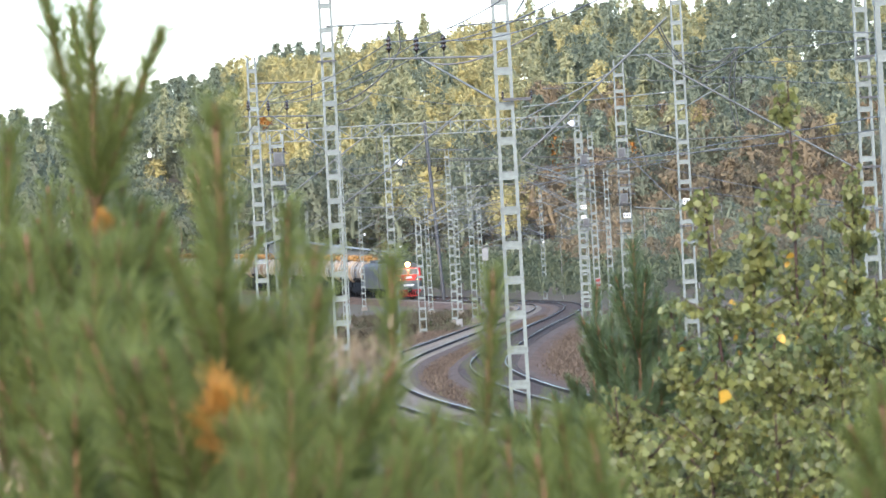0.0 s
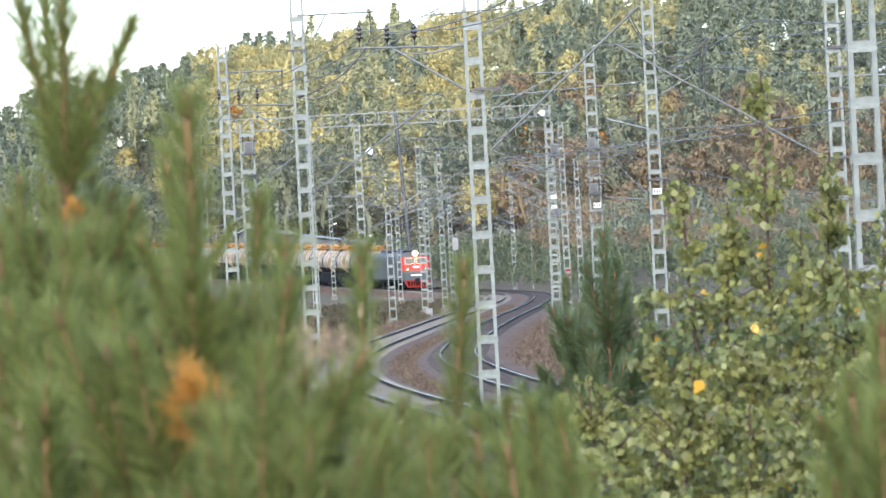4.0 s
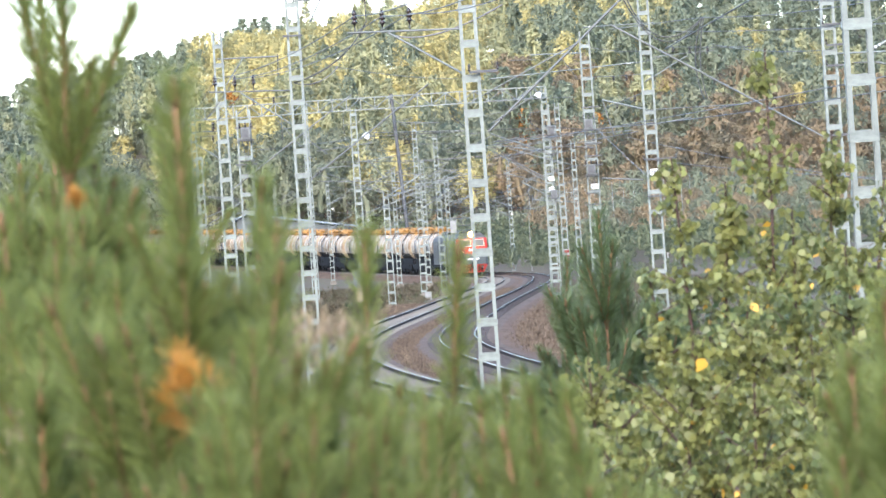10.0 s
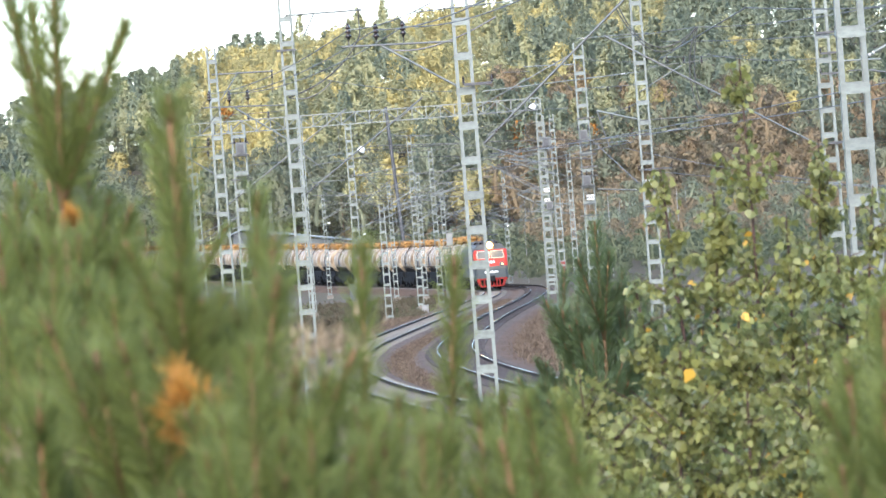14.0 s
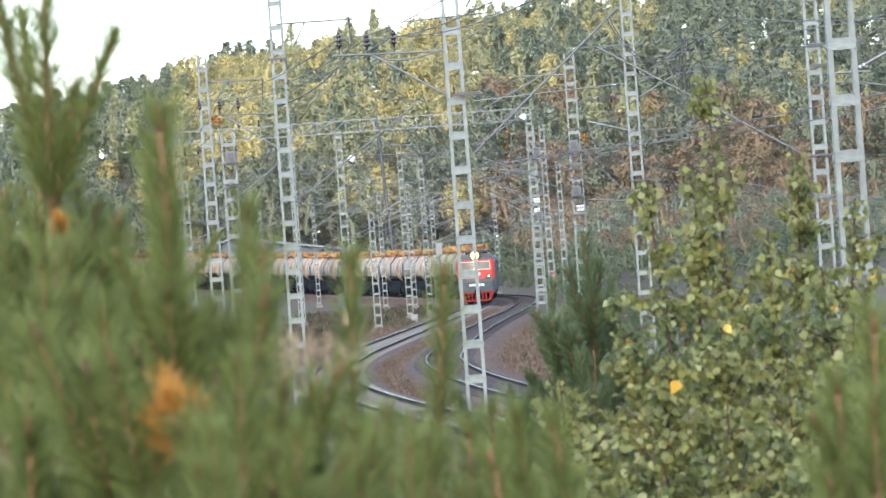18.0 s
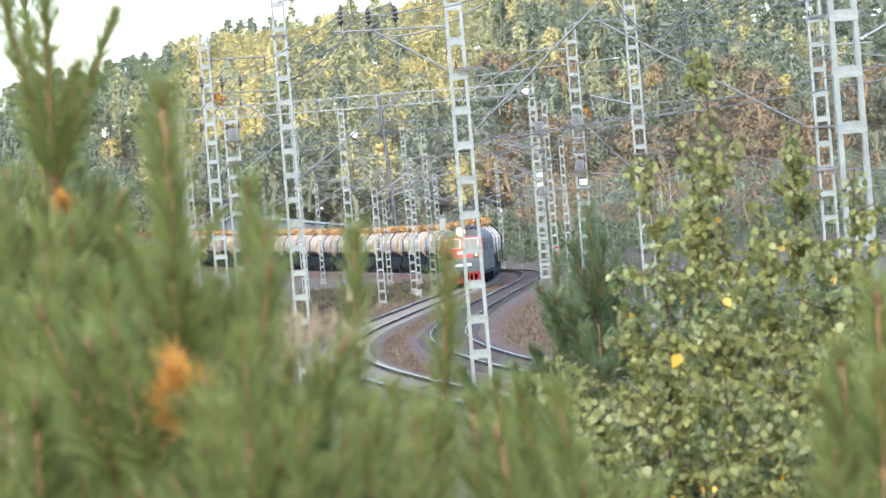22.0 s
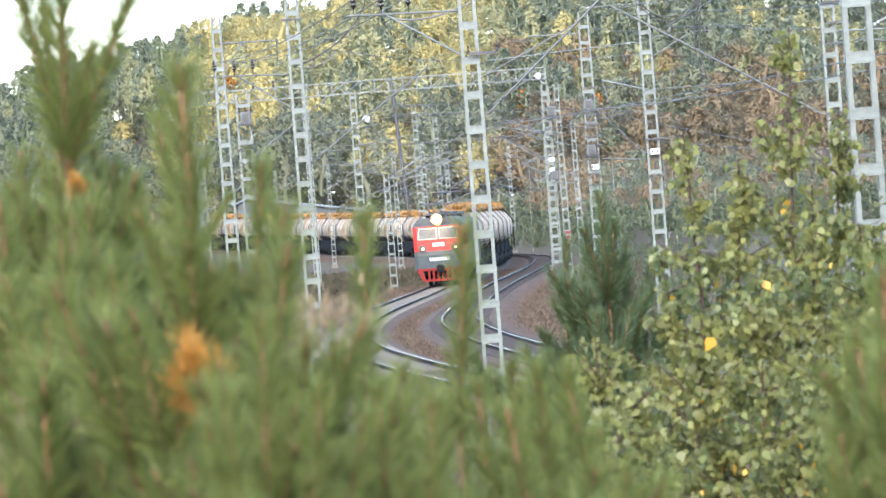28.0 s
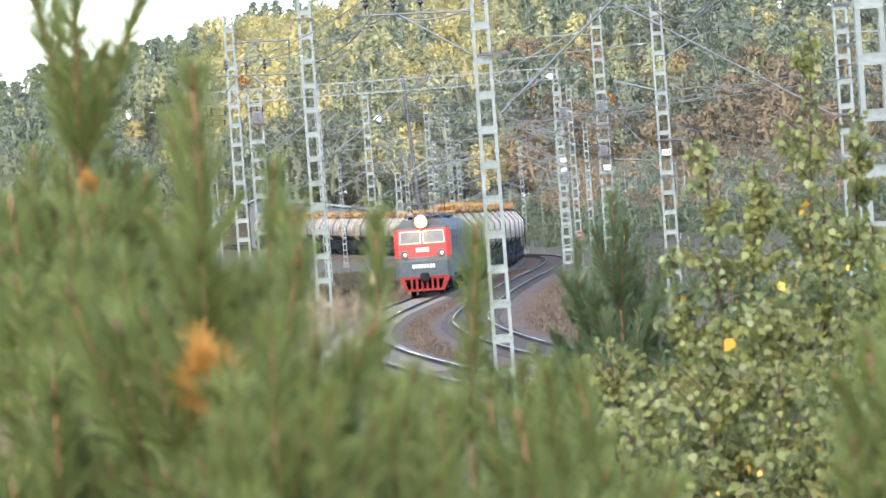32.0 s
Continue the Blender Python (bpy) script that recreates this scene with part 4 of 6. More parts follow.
console((-11.70, 500.0, 11.76), (-14.92, 500.0, 15.77), 0.06, [((-11.71, 500.0, 11.51), (-13.73, 500.0, 11.41))])

YARD = np.random.default_rng(77)
for x, y, h, w0, w1, rung, first in MASTS:
    if y < 320:
        continue
    for k in range(3):
        z = float(rail_z(y)) - 0.45 + min(h - 0.5, YARD.uniform(6.2, 10.5))
        reach = YARD.uniform(2.2, 4.0) * (1 if np.interp(y, YA, XA) > x else -1)
        lift = YARD.uniform(0.3, 1.9)
        console((x, y - 0.25, z), (x + reach, y - 0.25, z + lift), 0.05 if y < 400 else 0.075, [((x, y - 0.25, z + lift + 0.5), (x + reach * 0.9, y - 0.25, z + lift)), ((x + reach * 0.4, y - 0.25, z + lift * 0.4), (x + reach, y - 0.25, z - 0.3))], mt=GALV_MID if k else GALV_OLD)

# ---------------------------------------------------------------- the portal across the yard
def portal(y, x0, x1, posts, z_low, depth):
    """A rigid cross beam of welded lattice on masts."""
    top = empty("portal_beam", Matrix.Translation((x0, y, z_low)), "long pale lattice cross beam over the tracks", "portal beam")
    n = int((x1 - x0) / 1.25)
    for yy in (-0.22, 0.22):
        piece("chord", GALV_MID, top, (0, yy - 0.04, -0.045), (x1 - x0, yy + 0.04, 0.045))
        piece("chord", GALV_MID, top, (0, yy - 0.04, depth - 0.045), (x1 - x0, yy + 0.04, depth + 0.045))
        for k in range(n + 1):
            x = (x1 - x0) * k / n
            piece("upright", GALV_MID, top, (x - 0.045, yy - 0.025, 0.046), (x + 0.045, yy + 0.025, depth - 0.046))
            if k < n:
                a, b = (x, x + (x1 - x0) / n) if k % 2 else (x + (x1 - x0) / n, x)
                strut("diagonal", GALV_MID, top, (a, yy, 0.03), (b, yy, depth - 0.03), 0.085)
    for px in posts:
        strut("hanger", GALV_OLD, top, (px - x0, 0, 0), (px - x0, 0, -1.6), 0.05)
        strut("hanger_arm", GALV_OLD, top, (px - x0, 0, -1.3), (px - x0 + 1.7, 0, -1.0), 0.05)
        link("insulator_string", STRING_DARK, top, Matrix.Translation((px - x0, 0, -2.2)))
    return top


portal(500, -22.5, 9.0, (-18.5, -14.5, -9.0, -4.5, 3.2, 7.6), 16.15, 1.05)
for x, y, h in ((-22.4, 500, 17.6), (-12.4, 500, 17.6), (8.9, 500, 17.6)):
    mast((x, y, float(rail_z(y)) - 0.45), h, 0.62, 0.5, 0.8, 0.0, 0.25, label="pale lattice post under a cross beam", fine=False, name="portal_post")

# leaning service pole among the masts
lp = empty("service_pole", Matrix.Translation((-5.34, 720.0, 1.77)), "dark leaning steel pole", "pole")
strut("pole", DARK_STEEL, lp, (0, 0, -2.0), Vector((-6.68, 720.0, 23.03)) - Vector((-5.34, 720.0, 1.77)), 0.45)
part("cap", box_bm((-0.12, -0.12, -0.05), (0.12, 0.12, 0.05)), DARK_STEEL, lp).matrix_basis = Matrix.Translation(Vector((-6.68, 720.0, 23.03)) - Vector((-5.34, 720.0, 1.77)))


# ---------------------------------------------------------------- clamps and short cross bars on the masts
def clamp(p, half, mt=None, knobs=True):
    top = empty("mast_clamp", Matrix.Translation(p), "dark steel clamp bar round a mast", "clamp", "clamps on the masts")
    piece("bar", mt or DARK_STEEL, top, (-half, -0.32, -0.03), (half, -0.26, 0.03))
    if knobs:
        for sx in (-1, 1):
            link("insulator", PIN_INS, top, Matrix.Translation((sx * half, -0.29, 0.03)) @ Matrix.Scale(0.45, 4))
    return top


for p, h, k in (((-4.48, 172.0, 10.93), 0.30, False), ((8.02, 213.0, 6.93), 0.62, True), ((7.77, 213.0, 5.53), 0.32, False), ((6.89, 266.0, 10.16), 0.42, False), ((6.90, 266.0, 8.45), 0.42, False), ((6.88, 266.0, 7.86), 0.42, False),
                ((6.85, 266.0, 7.43), 0.45, False), ((11.83, 170.0, 10.16), 0.28, True), ((11.88, 170.0, 9.54), 0.26, True), ((11.87, 170.0, 8.92), 0.28, True), ((11.79, 170.0, 6.83), 0.36, False), ((11.74, 170.0, 5.51), 0.25, False),
                ((-8.55, 240.0, 8.11), 0.45, False), ((-8.56, 240.0, 9.68), 0.40, False), ((6.25, 340.0, 8.07), 0.42, False), ((6.31, 340.0, 6.53), 0.42, False), ((0.87, 118.0, 7.93), 0.30, True), ((6.77, 266.0, 5.56), 0.42, False)):
    clamp(p, h, None, k)

# ---------------------------------------------------------------- switch gear on masts
def switch_gear(p, scale=1.0, label="grey disconnector box with cables on a mast"):
    top = empty("disconnector", Matrix.Translation(p) @ Matrix.Scale(scale, 4), label, "switch box", "disconnectors on masts")
    piece("platform", DARK_STEEL, top, (-0.55, -0.35, -0.04), (0.55, 0.35, 0.04))
    part("box", box_bm((-0.34, -0.3, 0.06), (0.34, 0.25, 0.86), 0.03), GALV_OLD, top, "grey steel box")
    part("hatch", box_bm((-0.22, -0.325, 0.16), (0.22, -0.302, 0.76), 0.01), DARK_STEEL, top, "dark hatch")
    for x in (-0.4, 0.0, 0.4):
        link("insulator", PIN_INS, top, Matrix.Translation((x, 0.1, 0.9)))
    strut("cable", CABLE, top, (0.2, -0.32, 0.1), (0.1, -0.34, -1.4), 0.03)
    strut("cable", CABLE, top, (-0.3, -0.32, 0.5), (-0.05, -0.34, -1.4), 0.025)
    piece("lower_clamp", DARK_STEEL, top, (-0.5, -0.34, -1.45), (0.5, 0.34, -1.38))
    return top


switch_gear((-8.51, 239.6, 9.14), 0.62)
switch_gear((6.75, 265.6, 9.09), 0.6)
switch_gear((6.75, 265.6, 6.95), 0.6)
switch_gear((6.36, 339.6, 10.11), 0.75)
switch_gear((6.29, 339.6, 6.36), 0.6)


def number_plate(p, s=1.0, ink=3):
    """A small white mast plate; its digits are plain bars."""
    top = empty("mast_plate", Matrix.Translation(p) @ Matrix.Scale(s, 4), "small white enamel plate on a mast", "plate", "plates on the masts")
    piece("plate", PLATE_WHITE, top, (-0.16, -0.012, -0.11), (0.16, 0.0, 0.11))
    for k in range(ink):
        x = -0.10 + 0.2 * k / max(1, ink - 1)
        piece("digit_bar", PLATE_INK, top, (x - 0.028, -0.018, -0.06), (x + 0.028, -0.013, 0.06))
    return top


for p, s in (((7.78, 212.6, 6.45), 1.0), ((6.17, 339.5, 7.56), 1.1), ((6.16, 339.5, 6.95), 1.0), ((6.85, 265.5, 6.41), 1.1), ((7.25, 671.5, 6.60), 0.9), ((-14.40, 689.5, 8.67), 1.0), ((-6.11, 414.5, 6.01), 0.6)):
    number_plate(p, s)


def lamp_head(p, s=1.0):
    top = empty("flood_lamp", Matrix.Translation(p) @ Matrix.Scale(s, 4), "small white floodlight on a boom", "lamp", "floodlights")
    part("shell", lathe(bmesh.new(), [(0.05, 0.16), (0.14, 0.08), (0.20, -0.10), (0.20, -0.14), (0.17, -0.15)], 12, pose(0, 0, 0, 0, 35, 0)), PLATE_WHITE, top, "", True)
    strut("stem", GALV, top, (-0.05, 0, 0.15), (-0.25, 0, 0.45), 0.04)
    return top


lamp_head((5.06, 300.0, 11.71), 1.0)
lamp_head((-3.93, 280.0, 9.75), 1.0)

# ---------------------------------------------------------------- overhead wires
def wire(p, q, r=0.012, sag=0.0, mt=None, label="thin bare overhead wire of the railway", via=None, beads=()):
    p, q = Vector(p), Vector(q)
    n = 14
    pts = []
    for k in range(n + 1):
        u = k / n
        c = p.lerp(q, u)
        if via:
            v = Vector(via)
            c = p * (1 - u) ** 2 + v * 2 * u * (1 - u) + q * u ** 2
        c = c - Vector((0, 0, 4 * sag * u * (1 - u)))
        pts.append(c - p)
    cu = bpy.data.curves.new("overhead_wire", "CURVE")
    cu.dimensions, cu.bevel_depth, cu.bevel_resolution = "3D", r, 1
    sp = cu.splines.new("POLY")
    sp.points.add(n)
    for a, c in zip(sp.points, pts):
        a.co = (*c, 1)
    cu.materials.append(mt or CABLE)
    ob = new("overhead_wire", cu)
    ob.location = p
    for u in beads:
        c = pts[int(u * n)]
        link("insulator", PIN_INS, ob, Matrix.Translation(c - Vector((0, 0, 0.2))) @ Matrix.Scale(0.7, 4))
    return tagged(ob, label, "wire", "overhead wires")


# feeders from bracket to bracket
for a, b, c, d in (((-1.75, 118.0, 9.27), (-6.94, 172.0, 9.78), (-9.87, 213.0, 9.32), (1.10, 70.0, 8.26)), ((-1.18, 118.0, 9.23), (-6.34, 172.0, 9.73), (-9.27, 213.0, 9.32), (1.65, 70.0, 8.07)), ((-0.60, 118.0, 9.25), (-5.76, 172.0, 9.74), (-8.76, 213.0, 9.32), (2.13, 70.0, 8.00))):
    wire(a, b, 0.011, 0.25)
    wire(b, c, 0.011, 0.1)
    wire(a, d, 0.011, 0.25)
# jumpers and droppers
wire((1.36, 118.0, 9.31), (-1.05, 118.0, 8.84), 0.02, 0.0, None, "slack dark jumper cable between fittings", (-0.22, 118.0, 8.50))
wire((-2.21, 172.0, 11.23), (-4.53, 172.0, 9.50), 0.025, 0.0, PLATE_INK, "slack dark jumper cable between fittings", (-2.91, 172.0, 9.90))
wire((-4.53, 172.0, 9.50), (-3.15, 172.0, 9.92), 0.02, 0.0, None, "slack grey jumper cable between fittings", (-3.78, 172.0, 9.24))
wire((5.64, 170.0, 11.50), (7.96, 170.0, 10.62), 0.02, 0.0, PLATE_INK, "slack dark jumper cable between fittings", (6.45, 170.0, 9.24))
wire((5.59, 171.0, 11.48), (8.00, 171.0, 10.65), 0.02, 0.0, PLATE_INK, "slack dark jumper cable between fittings", (6.64, 171.0, 9.00))
wire((7.96, 170.0, 10.62), (7.85, 170.0, 8.16), 0.018, 0.0, PLATE_INK, "dark cable hanging from a fitting", (7.43, 170.0, 9.42))
wire((8.04, 171.0, 10.65), (8.00, 171.0, 8.21), 0.018, 0.0, PLATE_INK, "dark cable hanging from a fitting", (7.70, 171.0, 9.26))
wire((5.99, 213.0, 9.29), (6.36, 213.0, 7.87), 0.02, 0.0, None, "dark cable hanging from a fitting")
# catenary and contact wires
wire((2.06, 300.0, 9.18), (10.08, 120.0, 7.42), 0.014, 0.12)
wire((2.38, 330.0, 8.84), (7.27, 213.0, 8.01), 0.014, 0.0)
wire((5.78, 213.0, 8.21), (10.89, 130.0, 7.31), 0.014, 0.1)
wire((6.48, 213.0, 11.93), (7.96, 170.0, 10.63), 0.012, 0.0)
wire((7.96, 170.0, 10.63), (10.20, 120.0, 9.08), 0.012, 0.15)
wire((8.61, 213.0, 11.73), (11.85, 140.0, 9.13), 0.012, 0.1)
wire((8.57, 213.0, 11.14), (10.50, 190.0, 10.25), 0.012, 0.02, None, "overhead wire with small insulators", None, (0.1, 0.3, 0.5))
wire((10.28, 213.0, 11.12), (11.77, 170.0, 9.41), 0.012, 0.15)
wire((-10.83, 240.0, 9.41), (-9.01, 240.0, 9.43), 0.012, 0.0, None, "short wire with small insulators", None, (0.25, 0.5))
wire((-7.80, 213.0, 10.19), (-5.65, 213.0, 10.21), 0.012, 0.02, None, "short wire with small insulators", None, (0.35, 0.7))
wire((6.86, 266.0, 11.58), (7.68, 213.0, 10.17), 0.014, 0.02, None, "short wire with small insulators", None, (0.5, 0.72))
wire((7.55, 266.0, 10.06), (7.63, 213.0, 9.49), 0.014, 0.0, None, "short wire with small insulators", None, (0.4, 0.8))
wire((5.25, 500.0, 16.31), (9.42, 400.0, 13.77), 0.02, 0.0)
wire((-7.38, 345.0, 9.48), (2.68, 345.0, 9.26), 0.014, 0.1)
wire((-8.25, 420.0, 9.01), (3.63, 420.0, 9.62), 0.018, 0.1)
wire((-10.88, 500.0, 9.19), (4.21, 500.0, 9.08), 0.02, 0.1)
wire((2.73, 345.0, 10.06), (7.06, 213.0, 8.07), 0.014, 0.0)
wire((7.61, 213.0, 6.92), (12.39, 150.0, 5.25), 0.010, 0.1)
wire((8.45, 213.0, 11.04), (8.38, 150.0, 10.33), 0.02, 0.0, GALV_OLD)
wire((8.38, 150.0, 10.33), (11.89, 140.0, 9.69), 0.016, 0.06, GALV_OLD)
wire((8.52, 266.0, 8.65), (12.38, 150.0, 5.10), 0.011, 0.15)
wire((7.09, 266.0, 9.15), (7.40, 213.0, 6.40), 0.014, 0.0)
wire((2.42, 300.0, 11.96), (6.46, 340.0, 9.94), 0.012, 0.0)
wire((-4.38, 172.0, 11.56), (-2.28, 172.0, 11.93), 0.01, 0.0)
wire((-0.38, 118.0, 9.53), (1.49, 100.0, 8.84), 0.012, 0.0)
wire((-8.22, 240.0, 8.69), (-3.65, 280.0, 9.73), 0.01, 0.05)
wire((-3.29, 172.0, 9.93), (0.58, 213.0, 10.44), 0.01, 0.1)
wire((-2.42, 300.0, 9.81), (2.27, 300.0, 9.92), 0.012, 0.05)
# further wires and spans of the yard
wire((-4.99, 360.00, 11.16), (1.16, 360.00, 11.11), 0.026, 0.0, DARK_STEEL, "dark span wire across the yard")
wire((2.66, 360.00, 11.14), (6.16, 360.00, 10.95), 0.026, 0.0, DARK_STEEL, "dark span wire across the yard")
wire((-2.49, 420.00, 11.50), (1.39, 420.00, 11.27), 0.026, 0.0, DARK_STEEL, "dark span wire across the yard")
wire((2.61, 300.00, 9.38), (11.22, 300.00, 9.84), 0.026, 0.0, DARK_STEEL, "dark span wire across the yard")
wire((-3.79, 440.00, 10.47), (1.81, 440.00, 10.49), 0.026, 0.0, DARK_STEEL, "dark span wire across the yard")
wire((1.81, 440.00, 10.49), (7.61, 440.00, 10.55), 0.026, 0.0, DARK_STEEL, "dark span wire across the yard")
wire((-9.68, 420.00, 11.43), (-5.55, 420.00, 11.80), 0.04, 0.0, GALV_OLD, "grey stay rod across the yard")
wire((-11.02, 470.00, 9.74), (-3.48, 470.00, 9.23), 0.04, 0.0, GALV_OLD, "grey stay rod across the yard")
wire((-3.70, 470.00, 9.24), (6.40, 470.00, 9.30), 0.026, 0.0, DARK_STEEL, "dark span wire across the yard")
wire((-10.01, 430.00, 10.28), (-7.48, 430.00, 10.30), 0.04, 0.0, GALV_OLD, "grey stay rod across the yard")
wire((-0.15, 560.00, 8.54), (6.90, 560.00, 7.80), 0.026, 0.0, DARK_STEEL, "dark span wire across the yard")
wire((4.15, 560.00, 7.59), (7.06, 560.00, 8.01), 0.04, 0.0, GALV_OLD, "grey stay rod across the yard")
wire((-6.57, 520.00, 7.26), (-3.15, 520.00, 8.78), 0.04, 0.0, GALV_OLD, "grey stay rod across the yard")
wire((-3.16, 520.00, 8.66), (-0.22, 520.00, 10.60), 0.04, 0.0, GALV_OLD, "grey stay rod across the yard")
wire((-0.09, 470.00, 11.50), (1.95, 470.00, 11.24), 0.026, 0.0, DARK_STEEL, "dark span wire across the yard")
wire((4.33, 560.00, 10.04), (7.61, 560.00, 9.88), 0.026, 0.0, DARK_STEEL, "dark span wire across the yard")
wire((4.47, 430.00, 10.05), (7.28, 430.00, 8.27), 0.04, 0.0, GALV_OLD, "grey stay rod across the yard")
wire((-6.18, 430.00, 10.84), (-4.93, 430.00, 9.27), 0.04, 0.0, GALV_OLD, "grey stay rod across the yard")
wire((3.09, 380.00, 10.31), (6.44, 380.00, 7.93), 0.026, 0.0, DARK_STEEL, "dark span wire across the yard")
wire((2.53, 300.00, 10.37), (5.29, 300.00, 11.97), 0.04, 0.0, GALV_OLD, "grey stay rod across the yard")
wire((2.51, 345.00, 12.58), (6.05, 345.00, 12.57), 0.04, 0.0, GALV_OLD, "grey stay rod across the yard")
wire((0.27, 345.00, 11.99), (1.29, 345.00, 10.99), 0.026, 0.0, DARK_STEEL, "dark span wire across the yard")
wire((5.29, 300.00, 9.99), (7.76, 300.00, 9.66), 0.026, 0.0, DARK_STEEL, "dark span wire across the yard")
wire((5.21, 300.00, 8.89), (7.69, 300.00, 8.78), 0.026, 0.0, DARK_STEEL, "dark span wire across the yard")
wire((6.52, 240.00, 6.56), (8.27, 240.00, 6.38), 0.04, 0.0, GALV_OLD, "grey stay rod across the yard")
wire((1.99, 520.00, 9.67), (5.50, 520.00, 9.03), 0.026, 0.0, DARK_STEEL, "dark span wire across the yard")
wire((-3.23, 400.00, 12.75), (-0.51, 400.00, 12.59), 0.04, 0.0, GALV_OLD, "grey stay rod across the yard")
wire((-8.83, 500.00, 9.54), (-4.46, 500.00, 9.17), 0.026, 0.0, DARK_STEEL, "dark span wire across the yard")
for k in range(9):
    y0 = 300 + 55 * k
    for xs, ys, off in ((XA, YA, 0.2), (XB, YB, -0.2)):
        a = Vector((float(np.interp(y0, ys, xs)) + off, y0, float(rail_z(y0)) + 6.3))
        b = Vector((float(np.interp(y0 + 55, ys, xs)) - off, y0 + 55, float(rail_z(y0 + 55)) + 6.3))
        wire(a, b, 0.018, 0.0, DARK_STEEL, "dark contact wire over the track")
        wire(a + Vector((0, 0, 1.8)), b + Vector((0, 0, 1.8)), 0.018, 0.9, DARK_STEEL, "dark catenary wire over the track")

# ---------------------------------------------------------------- trackside things
PANEL = mat("grey_white_panel", (0.15, 0.15, 0.145), (0.11, 0.11, 0.105), 3.0, 0.6)


def cabinet(p, w, d, h, mt, label, name="relay_cabinet"):
    top = empty(name, Matrix.Translation(p), label, "cabinet", "trackside cabinets")
    part("body", box_bm((-w / 2, -d / 2, 0), (w / 2, d / 2, h), 0.02), mt, top)
    part("door", box_bm((-w * 0.42, -d / 2 - 0.022, h * 0.08), (w * 0.42, -d / 2 - 0.002, h * 0.92), 0.005), mt, top)
    part("roof", box_bm((-w * 0.56, -d * 0.56, h + 0.002), (w * 0.56, d * 0.56, h + 0.06), 0.01), mt, top)
    return top


def on_ground(p, dz=0.0):
    return (p[0], p[1], float(hill(p[0], p[1])) + dz)


cabinet(on_ground((-2.32, 470.0, 0.66)), 0.55, 0.4, 0.62, PANEL, "white trackside relay cabinet")
cabinet(on_ground((7.88, 470.0, 0.96)), 0.4, 0.35, 0.6, PANEL, "small white trackside cabinet")
sb2 = empty("marker_board", Matrix.Translation((7.95, 396.0, 2.54)), "red and white marker board on a mast", "sign")
part("board", box_bm((-0.16, -0.03, -0.5), (0.16, 0.0, 0.5)), PANEL, sb2)
for k in range(3):
    part("stripe", box_bm((-0.155, -0.036, -0.42 + 0.33 * k), (0.155, -0.031, -0.25 + 0.33 * k)), RED_DIRTY, sb2, "red stripe")
cabinet(on_ground((-11.06, 640.0, 1.25)), 1.0, 0.8, 1.9, SHED_WALL, "grey concrete trackside hut")

wb = empty("signal_box", Matrix.Translation(on_ground((0.16, 559.4, 0))), "white switch box on a thin grey post", "switch box")
part("post", rod_bm((0, 0, -0.2), (0, 0, 6.6), 0.06, 8), GALV_OLD, wb, "thin grey post")
part("box", box_bm((-0.32, -0.2, 5.45), (0.32, 0.2, 6.70), 0.03), PANEL, wb)
part("lid", box_bm((-0.36, -0.24, 6.703), (0.36, 0.24, 6.76), 0.02), PANEL, wb)

# long blue-grey shed behind the train
sd = empty("goods_shed", Matrix.Translation((-23.5, 905, float(hill(-23.5, 905)) + 1.1)), "long low shed with a blue-grey sheet roof", "shed")
b = bmesh.new()
prism(b, [(-10.6, -2.6), (-10.6, 6.6), (-9.0, 7.2), (10.6, 3.9), (10.6, -2.6)], -9, 9)
part("wall", b, SHED_WALL, sd)
b = bmesh.new()
prism(b, [(-11.4, 6.5), (-11.4, 6.75), (-9.0, 7.7), (11.4, 4.25), (11.4, 4.0), (-9.0, 7.4)], -9.8, 9.8)
part("roof", b, SHED, sd, "blue-grey metal roof")
for k in range(6):
    part("window", box_bm((-9.5 + 3.2 * k, -9.06, 1.2), (-7.9 + 3.2 * k, -9.0, 2.6)), GLASS, sd)

